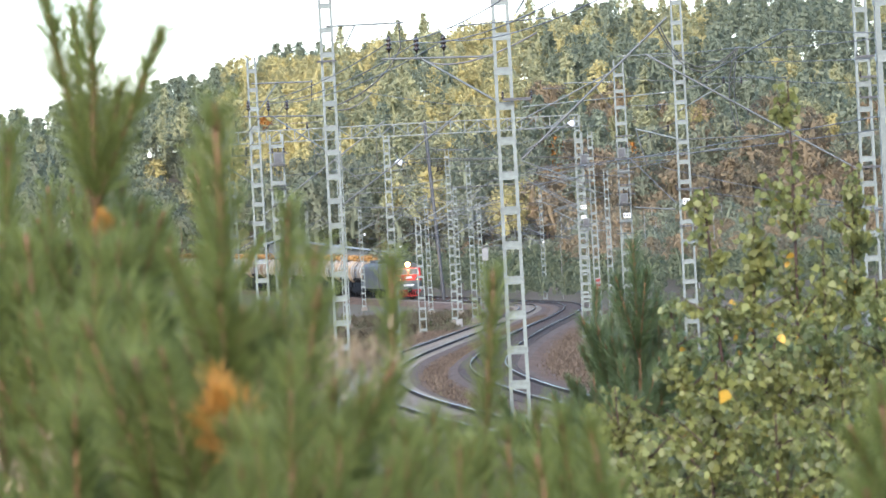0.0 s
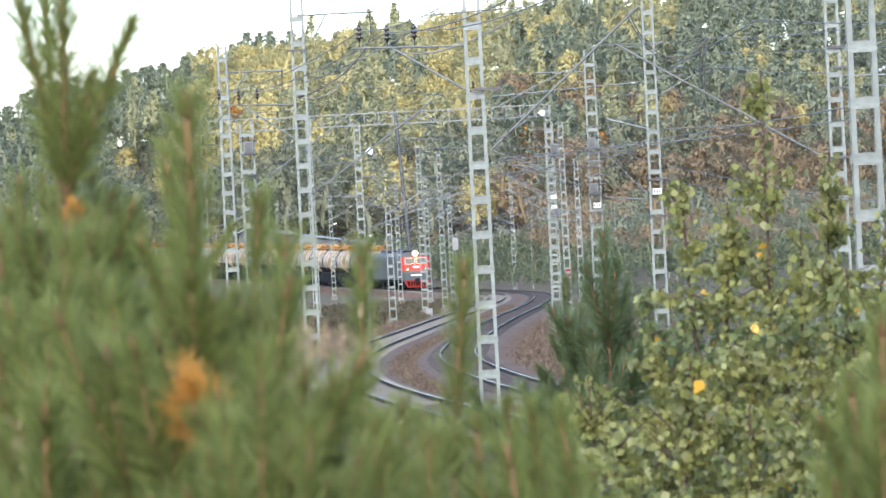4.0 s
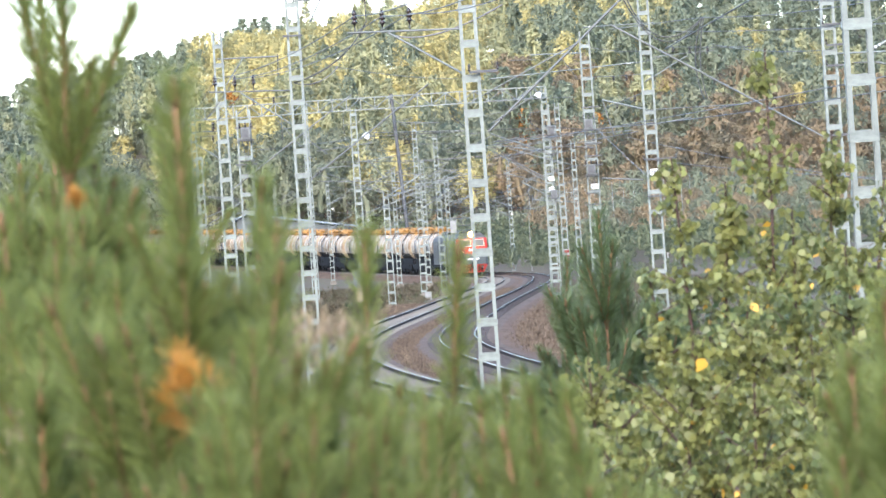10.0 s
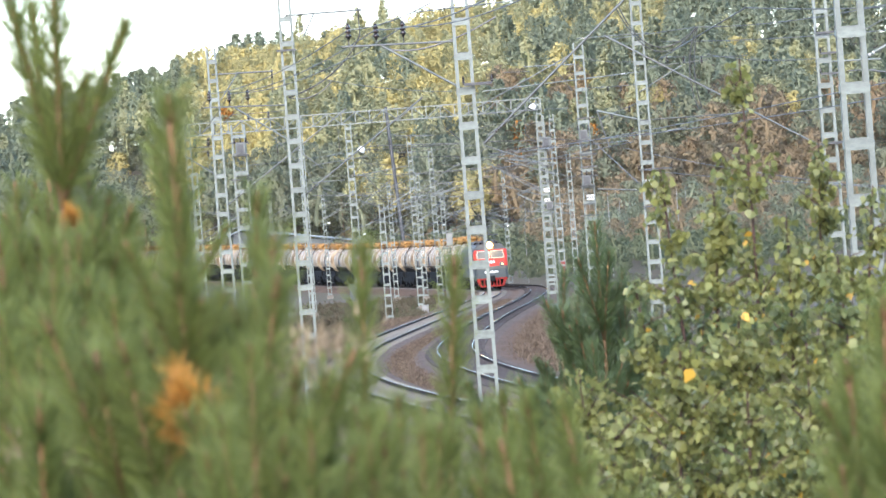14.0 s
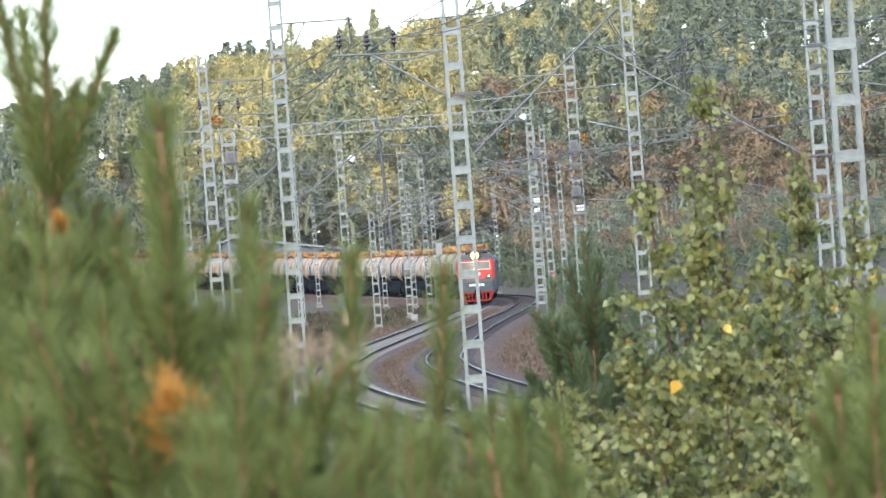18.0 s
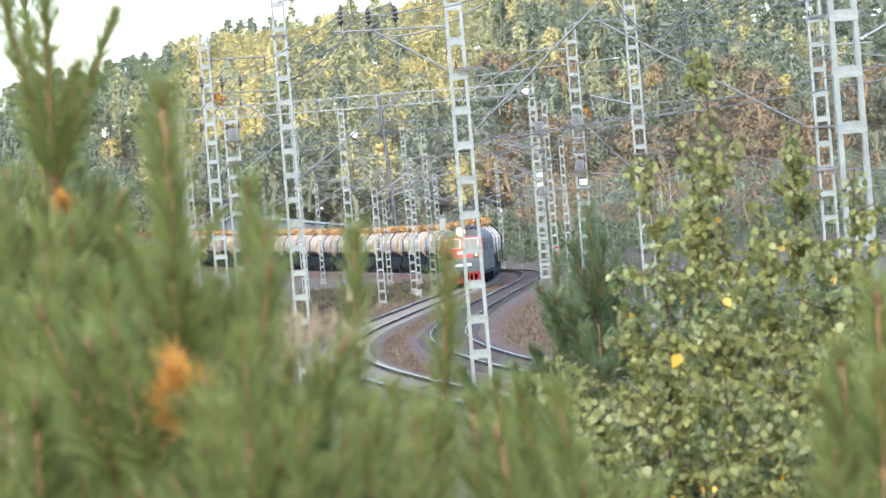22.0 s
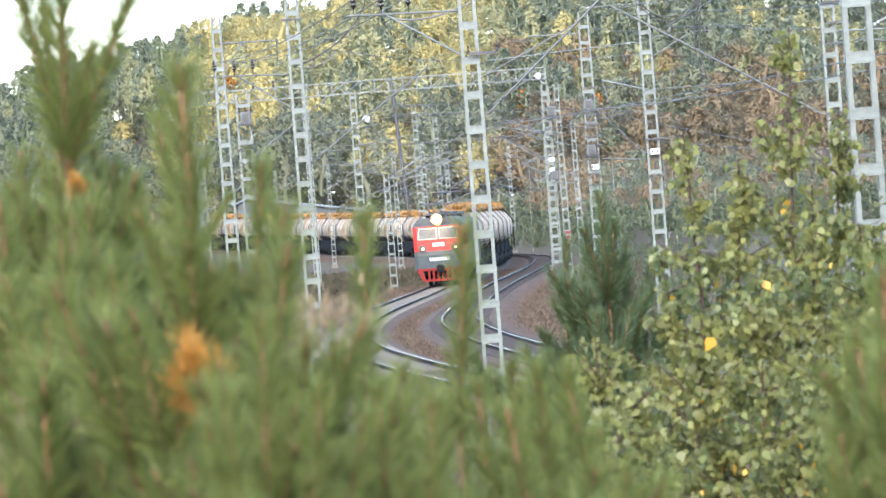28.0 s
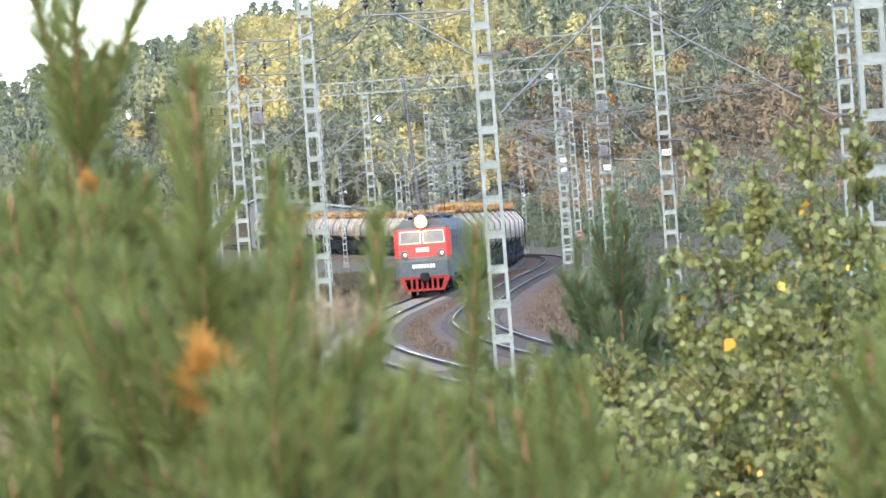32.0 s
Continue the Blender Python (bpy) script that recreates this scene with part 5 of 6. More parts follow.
# ---------------------------------------------------------------- woods
def crown(kind, n, radius, height, base, size, seed):
    """A crown of separate leafy clumps round a slim inner body. Vertices, triangles, directions outward."""
    r = np.random.default_rng(seed)
    p1, p2 = r.random(2) * 6.28

    def profile(k):
        if kind == "pine":
            return np.clip(1 - k, 0, 1) ** 0.5 * np.clip(k / 0.3, 0.35, 1) ** 0.6
        if kind == "spruce":
            return np.clip(1 - k, 0, 1) ** 0.75 * np.clip(k / 0.12, 0.5, 1)
        return np.sqrt(np.clip(1 - (1.75 * k - 0.75) ** 2, 0.0, 1))

    def middle(k):
        return radius * 0.22 * np.sin(2.5 * k + p2), radius * 0.22 * np.cos(3.1 * k + p1)

    nz, na = 7, 7
    kk, aa = np.meshgrid(np.linspace(0, 0.93, nz), np.arange(na) * 2 * np.pi / na, indexing="ij")
    kk, aa = kk.ravel(), aa.ravel()
    lx, ly = middle(kk)
    rad = radius * profile(kk) * (0.13 + 0.05 * np.sin(3 * aa + p1 + 7 * kk))
    v = np.stack([rad * np.cos(aa) + lx, rad * np.sin(aa) + ly, base + (height - base) * kk], -1)
    o = np.stack([np.cos(aa), np.sin(aa), 0.2 + 0.5 * kk], -1)
    i, j = np.meshgrid(np.arange(nz - 1), np.arange(na), indexing="ij")
    q = [(i * na + j).ravel(), (i * na + (j + 1) % na).ravel(), ((i + 1) * na + (j + 1) % na).ravel(), ((i + 1) * na + j).ravel()]
    f = np.concatenate([np.stack([q[0], q[1], q[2]], 1), np.stack([q[0], q[2], q[3]], 1)])
    m = max(12, n // 10)
    ck = np.sort(r.random(m)) ** 0.85
    ck[-1] = 0.97
    ca, lx, ly = r.random(m) * 2 * np.pi, *middle(ck)
    cr = radius * profile(ck) * r.uniform(0.45, 1.05, m)
    centre = np.stack([cr * np.cos(ca) + lx, cr * np.sin(ca) + ly, base + (height - base) * ck], -1)
    away = np.stack([np.cos(ca) * 0.8, np.sin(ca) * 0.8, 0.25 + 0.7 * ck], -1)
    size_of = radius * r.uniform(0.18, 0.34, m) * (0.55 + 0.45 * profile(ck))
    w = r.integers(0, m, n)
    d = r.normal(size=(n, 3))
    d /= np.linalg.norm(d, axis=1, keepdims=True)
    c = centre[w] + d * (size_of[w] * r.uniform(0.45, 1.2, n))[:, None] * (1.15, 1.15, 0.8)
    out = d * 0.40 + away[w] * 0.85 + (0, 0, 0.3)
    d1 = r.normal(size=(n, 3))
    d1 /= np.linalg.norm(d1, axis=1, keepdims=True)
    d2 = np.cross(d1, r.normal(size=(n, 3)))
    d2 /= np.linalg.norm(d2, axis=1, keepdims=True)
    d2 = np.where((np.cross(d1, d2) * out).sum(1, keepdims=True) < 0, -d2, d2)
    sz = (size * (0.55 + 0.9 * r.random(n)))[:, None]
    tv = np.stack([c - d1 * sz, c + d1 * sz * 0.7 - d2 * sz * 0.6, c + d1 * sz * 0.5 + d2 * sz * 0.75], 1).reshape(-1, 3)
    tn = np.repeat(out + r.normal(size=(n, 3)) * 0.12, 3, 0)
    return np.concatenate([v, tv]), np.concatenate([f, np.arange(3 * n).reshape(n, 3) + len(v)]), np.concatenate([o, tn])


def tree_template(kind, seed, fine):
    n, s = {2: (1.0, 1.0), 1: (0.75, 1.15), 0: (0.3, 1.75)}[int(fine)]
    r = np.random.default_rng(seed + 9)
    if kind == "pine":
        return crown(kind, int(900 * n), r.uniform(2.1, 2.9), r.uniform(14.5, 17), r.uniform(9, 10.5), 0.25 * s, seed)
    if kind == "spruce":
        return crown(kind, int(900 * n), r.uniform(2.2, 3.0), r.uniform(14, 17), r.uniform(8.5, 10), 0.25 * s, seed)
    return crown(kind, int(1050 * n), r.uniform(2.6, 3.7), r.uniform(12.5, 15), 7.0, 0.25 * s, seed)


def wood(name, kind, material, spots, label, seed, fine=2):
    """Many far trees of one kind as one mesh; spots: x, y, scale."""
    temps = [tree_template(kind, seed + i, fine) for i in range(5)]
    vs, fs, ns, base = [], [], [], 0
    r = np.random.default_rng(seed)
    which = r.integers(0, 5, len(spots))
    for i in range(5):
        sp = spots[which == i]
        if not len(sp):
            continue
        tv, tf, tn = temps[i]
        a = r.random(len(sp)) * 2 * np.pi
        ca, sa = np.cos(a)[:, None], np.sin(a)[:, None]
        k = sp[:, 2:3]
        x = (tv[None, :, 0] * ca - tv[None, :, 1] * sa) * k + sp[:, 0:1]
        y = (tv[None, :, 0] * sa + tv[None, :, 1] * ca) * k + sp[:, 1:2]
        z = tv[None, :, 2] * k * (0.9 + 0.25 * r.random((len(sp), 1))) + hill(sp[:, 0], sp[:, 1])[:, None]
        v = np.stack([x, y, z], -1).reshape(-1, 3)
        f = (tf[None] + (np.arange(len(sp)) * len(tv))[:, None, None]).reshape(-1, 3) + base
        nx, ny = tn[None, :, 0] * ca - tn[None, :, 1] * sa, tn[None, :, 0] * sa + tn[None, :, 1] * ca
        nn = np.stack([nx, ny, np.broadcast_to(tn[None, :, 2], nx.shape)], -1).reshape(-1, 3)
        ns.append(nn / np.linalg.norm(nn, axis=1, keepdims=True))
        vs.append(v)
        fs.append(f)
        base += len(v)
    return tagged(link(name, mesh_np(name, np.concatenate(vs), np.concatenate(fs), material, True, np.concatenate(ns))), label, "trees", kind="stuff")


def trunks(name, spots, material, label, r0=0.16, frac=0.75, tall=17.0):
    vs, fs = [], []
    for i, (x, y, k) in enumerate(spots):
        z0 = float(hill(x, y)) - 0.3
        h = tall * frac * k
        ring = [(math.cos(q), math.sin(q)) for q in (0, 2.094, 4.189)]
        b = len(vs)
        vs += [(x + c * r0 * k, y + s * r0 * k, z0) for c, s in ring] + [(x + c * r0 * 0.4 * k, y + s * r0 * 0.4 * k, z0 + h) for c, s in ring]
        fs += [(b + j, b + (j + 1) % 3, b + 3 + (j + 1) % 3, b + 3 + j) for j in range(3)]
    return tagged(link(name, mesh_np(name, vs, fs, material)), label, "tree trunks", kind="stuff")


def scatter(y0, y1, step, seed, spread=0.105):
    r = np.random.default_rng(seed)
    out = []
    y = y0
    while y < y1:
        half = y * spread + 6
        xs = np.arange(-half, half, step)
        xs = xs + r.normal(size=len(xs)) * step * 0.35
        out.append(np.stack([xs, y + r.normal(size=len(xs)) * step * 0.4, 0.80 + 0.32 * r.random(len(xs)) ** 1.2], 1))
        y += step * 1.05
    return np.concatenate(out)


ALL = scatter(934, 1190, 4.9, 3, 0.094)
ALL = ALL[np.abs(ALL[:, 0] - np.interp(ALL[:, 1], YA, XA) - 2) > 6.5]
ALL[:, 2] = np.where(ALL[:, 1] > 1085, 0.70 + 0.75 * (ALL[:, 2] - 0.80), ALL[:, 2])
ua, up = ALL[:, 0] / ALL[:, 1], (ALL[:, 1] - 930) / 200  # bearing, and share of the slope
mixn = np.array([1.0 * noise.noise(Vector((x / 26, y / 40, 3.1))) + 0.5 * noise.noise(Vector((x / 8, y / 9, 8.4))) for x, y, _ in ALL]) + np.random.default_rng(5).normal(size=len(ALL)) * 0.08
# the mix also puts sunlit ridge and cloud-shaded right into tree colour
mixn += 0.22 * np.exp(-((ua + 0.012) / 0.032) ** 2) * (up > 0.21) * (up < 0.84) - 0.42 * np.clip((ua - 0.012) / 0.03, 0, 1) * (up > 0.36)
mixn += 0.25 * np.clip((up - 0.78) / 0.12, 0, 1) * np.clip((0.07 - ua) / 0.05, 0, 1) * np.clip((ua + 0.047) / 0.012, 0, 1) - 0.40 * np.clip((-0.046 - ua) / 0.010, 0, 1)
low = np.clip((0.46 - up) / 0.42, 0, 1)
right = np.clip((ua - 0.004) / 0.04, 0, 1)
rust = (mixn + 0.62 * low * right + np.random.default_rng(6).normal(size=len(ALL)) * 0.16 > 0.29) & (up < 0.5) & (right > 0.15)
greyish = ~rust & (up < 0.26) & (mixn < 0.35)
gold = ~rust & ~greyish & (mixn - 0.25 * low > 0.16)
olive = ~rust & ~greyish & ~gold & (mixn > -0.13)
pine = ~rust & ~greyish & ~gold & ~olive
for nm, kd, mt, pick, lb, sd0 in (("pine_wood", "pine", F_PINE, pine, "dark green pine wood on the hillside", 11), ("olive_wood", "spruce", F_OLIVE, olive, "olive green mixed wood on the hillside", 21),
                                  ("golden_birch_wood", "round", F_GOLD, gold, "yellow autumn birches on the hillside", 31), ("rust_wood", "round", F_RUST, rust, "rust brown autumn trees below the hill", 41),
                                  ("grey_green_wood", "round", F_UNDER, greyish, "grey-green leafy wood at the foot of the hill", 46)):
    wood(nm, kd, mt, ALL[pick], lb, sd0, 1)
front = ALL[ALL[:, 1] < 962]
trunks("pine_trunks", front[::4], BARK_FAR, "reddish bare trunks of the wood's edge")
bt = np.random.default_rng(31)
by = bt.uniform(690, 900, 46)
pale = np.stack([by * (0.0135 + 0.03 * bt.random(46) ** 1.4), by, 0.75 + 0.4 * bt.random(46)], 1)
pale = pale[pale[:, 0] > np.interp(pale[:, 1], YB, XB) + 8]
trunks("slender_birch_trunks", pale, BARK_BIRCH, "thin white birch trunks standing in the scrub", 0.075, 0.8, 12.0)
trunks("birch_trunks", front[1::6], BARK_BIRCH, "white birch trunks of the wood's edge", 0.11, 0.8, 14.0)
rr = np.random.default_rng(12)
sh = np.stack([np.interp(yy := rr.uniform(590, 900, 760), YB, XB) + 4.2 + 45 * rr.random(760) ** 1.6, yy, 0.14 + 0.26 * rr.random(760)], 1)
sh[:, 2] = np.minimum(sh[:, 2], 0.10 + 0.03 * (sh[:, 0] - np.interp(sh[:, 1], YB, XB)))
ud = scatter(872, 960, 4.5, 15)
ud = ud[ud[:, 0] > np.interp(ud[:, 1], YB, XB) + 9]
ud[:, 2] *= 0.34
wood("undergrowth", "round", F_RUST, ud[::3], "brown undergrowth at the foot of the wood", 51, 0)
edge = scatter(690, 932, 6.4, 16, 0.094)
edge = edge[(edge[:, 0] > np.interp(edge[:, 1], YB, XB) + 15) & (edge[:, 0] / edge[:, 1] > 0.014)]
edge[:, 2] *= np.interp(edge[:, 1], [690, 800, 930], [0.42, 0.55, 0.75])
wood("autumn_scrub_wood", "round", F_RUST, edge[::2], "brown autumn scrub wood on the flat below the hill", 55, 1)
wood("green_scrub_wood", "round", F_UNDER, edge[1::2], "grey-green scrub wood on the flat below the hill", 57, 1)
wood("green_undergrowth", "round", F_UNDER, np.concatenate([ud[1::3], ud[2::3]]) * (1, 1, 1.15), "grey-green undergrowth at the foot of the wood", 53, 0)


def autumn_tree(spot, material, label, seed, wide=1.0):
    """A single broad tree that stands out of the wood: trunk and crown."""
    x, y = spot
    h = 11.5 + 2.5 * wide
    z0 = float(hill(x, y)) - 0.2
    top = empty("autumn_tree", Matrix.Translation((x, y, z0)), label, "tree", "autumn trees standing out of the wood")
    v, f, n = crown("round", 1500, 2.5 * wide, h, h * 0.35, 0.22, seed)
    link("crown", mesh_np("crown", v, f, material, True, n / np.linalg.norm(n, axis=1, keepdims=True)), top)
    part("trunk", rod_bm((0, 0, 0), (0.2, 0, h * 0.8), 0.17, 7, 0.04), BARK_BIRCH, top, "pale trunk")


for i, (p, mt, lb, w) in enumerate([
    # first two: trees added in place of a bright sunlit sand slope
    ((-61.0, 1058), F_GOLD, "gold tree standing for a sunlit sandy patch beside the line", 0.9),
    ((-63.2, 1066), F_GOLD, "gold tree standing for a sunlit sandy patch beside the line", 0.8),
    ((-39.0, 1040), F_ORANGE, "bright orange autumn tree on the slope", 0.8),
    ((14.3, 984), F_ORANGE, "bright orange autumn tree on the slope", 0.7),
    ((26.3, 976), F_ORANGE, "bright orange autumn tree on the slope", 0.6),
    ((-6.2, 1054), F_GOLD, "golden birch on the hillside", 1.3),
    ((-17.9, 1040), F_GOLD, "golden birch on the hillside", 1.4),
    ((-12.6, 1028), F_OLIVE, "olive green tree on the hillside", 1.3),
    ((39.9, 1002), F_GOLD, "dull golden tree on the lower slope", 1.2),
    ((58.2, 996), F_OLIVE, "broad olive green tree on the lower slope", 1.6),
    ((62.8, 986), F_GOLD, "dull golden tree on the lower slope", 1.1),
    ((48.8, 982), F_OLIVE, "broad olive green tree on the lower slope", 1.4),
    ((-4.6, 988), F_GOLD, "golden birch with a pale trunk", 1.1),
    ((-20.8, 1016), F_GOLD, "golden birch on the hillside", 1.2),
]):
    autumn_tree(p, mt, lb, 500 + i, w)
wood("willow_scrub", "round", F_SHRUB, sh, "low grey-green willow scrub beside the line", 61, 0)

yy = rr.uniform(620, 1100, 260)
bs = np.stack([np.interp(yy, YA, XA) - rr.uniform(6, 40, 260), yy, 0.12 + 0.25 * rr.random(260)], 1)
bs = bs[bs[:, 1] > 880]
wood("embankment_scrub", "round", F_RUST, bs, "brown scrub on the far embankment", 66, 0)
yy = rr.uniform(944, 1195, 620)
off = (3.6 + 24 * rr.random(620) ** 1.3) * np.where(rr.random(620) < 0.75, 1, -1)
bs = np.stack([np.interp(yy, YA, XA) + 2 + off, yy, 0.30 + 0.34 * rr.random(620)], 1)
bs[:, 2] = np.minimum(bs[:, 2], 0.18 + 0.05 * np.abs(off))
wood("cutting_scrub", "round", F_UNDER, bs[::2], "grey-green scrub on the sides of the cutting", 67, 1)
wood("cutting_thicket", "spruce", F_OLIVE, bs[1::2], "olive young trees on the sides of the cutting", 68, 1)
F_DRY = mat("dry_shrub_foliage", (0.062, 0.054, 0.034), (0.046, 0.060, 0.026), 0.4, 0.85, island=0.3, third=(0.070, 0.054, 0.034), spec=0.1)
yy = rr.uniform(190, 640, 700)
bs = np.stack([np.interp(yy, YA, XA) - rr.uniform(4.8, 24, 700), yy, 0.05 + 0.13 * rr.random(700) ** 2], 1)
bs[:, 2] = np.minimum(bs[:, 2] * 0.75, np.interp(bs[:, 1], [190, 330, 450, 640], [0.14, 0.10, 0.05, 0.03]))  # heights fitted to the camera's view, so the train shows over them
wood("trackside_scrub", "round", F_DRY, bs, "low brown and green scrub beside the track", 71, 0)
yy = rr.uniform(200, 560, 260)
bs = np.stack([np.interp(yy, YB, XB) + rr.uniform(5.0, 22, 260), yy, 0.05 + 0.10 * rr.random(260) ** 2], 1)
wood("verge_scrub", "round", F_SHRUB, bs, "low green scrub on the verge", 81, 0)


def grass_stuff(name, spots, material, label, seed, tall=0.26, lift=0.0):
    """Tufts of dry blades, one mesh."""
    r = np.random.default_rng(seed)
    n = len(spots)
    a = r.random(n) * 2 * np.pi
    h = tall * (0.5 + r.random(n))
    lean = r.normal(size=(n, 2)) * 0.12
    z = hill(spots[:, 0], spots[:, 1]) + lift
    d = np.stack([np.cos(a), np.sin(a)], 1) * 0.05
    v = np.stack([np.column_stack([spots - d, z]), np.column_stack([spots + d, z]), np.column_stack([spots + lean, z + h])], 1).reshape(-1, 3)
    return tagged(link(name, mesh_np(name, v, np.arange(3 * n).reshape(n, 3), material)), label, "grass", kind="stuff")


GRASS = mat("dry_autumn_grass", (0.064, 0.052, 0.034), (0.046, 0.054, 0.024), 0.3, 0.9, island=0.3, third=(0.058, 0.050, 0.034), spec=0.1)
yy = rr.uniform(180, 620, 30000)
grass_stuff("dry_grass", np.stack([np.interp(yy, YA, XA) - 4.2 - 14 * rr.random(30000) ** 1.6, yy], 1), GRASS, "dry yellow grass beside the track", 91)
yy = rr.uniform(190, 520, 16000)
grass_stuff("verge_grass", np.stack([np.interp(yy, YB, XB) + 4.2 + 14 * rr.random(16000) ** 1.6, yy], 1), GRASS, "dry yellow grass on the verge", 92)

BENT = mat("withered_bank_grass", (0.104, 0.078, 0.058), (0.066, 0.050, 0.036), 0.5, 0.95, island=0.28, third=(0.086, 0.065, 0.047), spec=0.03)
yy = rr.uniform(165, 480, 26000)
xl, xr = np.interp(yy, YA, XA) + 1.7, np.interp(yy, YB, XB) - 1.7
keep = xr > xl
grass_stuff("bank_grass", np.stack([xl + (xr - xl) * rr.random(26000), yy], 1)[keep], BENT, "withered brown grass between the tracks", 93, 0.16, 0.35)
for nm, xs0, ys0, sd0 in (("left_bank_grass", XA - 4.8, YA, 94), ("right_bank_grass", XB + 2.0, YB, 95)):
    yy = rr.uniform(165, 420, 12000)
    grass_stuff(nm, np.stack([np.interp(yy, ys0, xs0) + 2.8 * rr.random(12000), yy], 1), BENT, "withered brown grass on the railway bank", sd0, 0.17, 0.26)

# ---------------------------------------------------------------- young pines in the foreground
def shoot_template(length, seed, needle=0.060, n=150, spread=50):
    """Needles of one pine shoot along +z, as thin blades."""
    r = np.random.default_rng(seed)
    z = length * (0.06 + 0.94 * r.random(n))
    a = r.random(n) * 2 * np.pi
    tip = np.radians(spread - 22 * (z / length) + r.normal(size=n) * 9)
    d = np.stack([np.cos(a) * np.sin(tip), np.sin(a) * np.sin(tip), np.cos(tip)], 1)
    side = np.cross(d, r.normal(size=(n, 3)))
    side /= np.linalg.norm(side, axis=1, keepdims=True)
    ln = needle * (0.75 + 0.5 * r.random(n))[:, None]
    p = np.stack([np.zeros(n), np.zeros(n), z], 1)
    w = 0.0012
    v = np.stack([p - side * w, p + side * w, p + d * ln + side * w * 0.5, p + d * ln - side * w * 0.5], 1)
    return v.reshape(-1, 3), np.arange(n * 4).reshape(n, 4)


def turn_to(d):
    return np.array(Vector(d).to_track_quat("Z", "Y").to_matrix())


def limb_meshes(name, segs, seed, yellow=0.0, dense=340, leafage=None):
    """segs: (start, direction, length, width). Returns the needles' mesh, the old needles' mesh or None, and the wood's mesh."""
    r = np.random.default_rng(seed)
    vs, fs, ov, of, bm = [], [], [], [], bmesh.new()
    for i, (p, d, ln, wd) in enumerate(segs):
        tv, tf = shoot_template(ln, seed * 31 + i, n=int(dense * ln / 0.26))
        v = tv @ turn_to(d).T + np.array(p)
        if r.random() < yellow:
            of.append(tf + sum(len(q) for q in ov))
            ov.append(v)
        else:
            fs.append(tf + sum(len(q) for q in vs))
            vs.append(v)
        q = Vector(p) + Vector(d) * ln
        rod(bm, p, q, wd * 0.78, 5, wd * 0.6)
        if ln > 0.12:
            rod(bm, q - Vector(d) * 0.012, q + Vector(d) * 0.024, 0.0075, 6, 0.003)
    nm = mesh_np(name, np.concatenate(vs), np.concatenate(fs), leafage or NEEDLE) if vs else None
    om = mesh_np(name, np.concatenate(ov), np.concatenate(of), NEEDLE_OLD) if ov else None
    return nm, om, mesh_bm(name + "_wood", bm, BARK_PINE, True)


def limb_segments(level, rise, r):
    """A side limb along +y of so many yearly shoots that bend upwards, with side shoots."""
    segs = []
    p = Vector((0, 0, 0))
    el = radians(rise)
    for k in range(level):
        el = min(el + radians(8), radians(82))
        d = Vector((r.normal() * 0.06, math.cos(el), math.sin(el))).normalized()
        ln = (0.29 if k == level - 1 else 0.25) + r.normal() * 0.03
        segs.append((p.copy(), d, ln, 0.0065 - 0.0008 * min(k, 3)))
        p = p + d * ln
        if k < level - 1:
            for sgn in (-1, 1):
                e2 = el + radians(14)
                az = sgn * radians(38 + r.normal() * 8)
                d2 = Vector((math.sin(az) * math.cos(e2), math.cos(az) * math.cos(e2), math.sin(e2))).normalized()
                q = p.copy()
                for j in range(min(2, level - k - 1)):
                    l2 = 0.21 + r.normal() * 0.03
                    segs.append((q.copy(), d2, l2, 0.0045))
                    q = q + d2 * l2
                    d2 = (d2 + Vector((0, 0, 0.4))).normalized()
    return segs


LIMB_SET = {}


def limb(level, variant, shaded=False):
    key = (level, variant, shaded)
    if key not in LIMB_SET:
        r = np.random.default_rng(level * 10 + variant + 900)
        LIMB_SET[key] = limb_meshes("needles", limb_segments(level, 66 - 8 * level, r), level * 10 + variant, 0.0 if level < 4 else 0.04,
                                    460 if shaded else (430 if level == 1 else 340), NEEDLE_SHADED if shaded else None)
    return LIMB_SET[key]


LEADERS = {}


def leader(v, dense=440, shaded=False):
    key = (int(v), dense, shaded)
    if key not in LEADERS:
        LEADERS[key] = limb_meshes("leader_needles", [(Vector((0, 0, 0)), Vector((0.03, 0, 1)).normalized(), 0.38, 0.0085)], 700 + int(v), 0.0, dense,
                                   NEEDLE_SHADED if shaded else None)
    return LEADERS[key]


PINES, TIPS = [], []


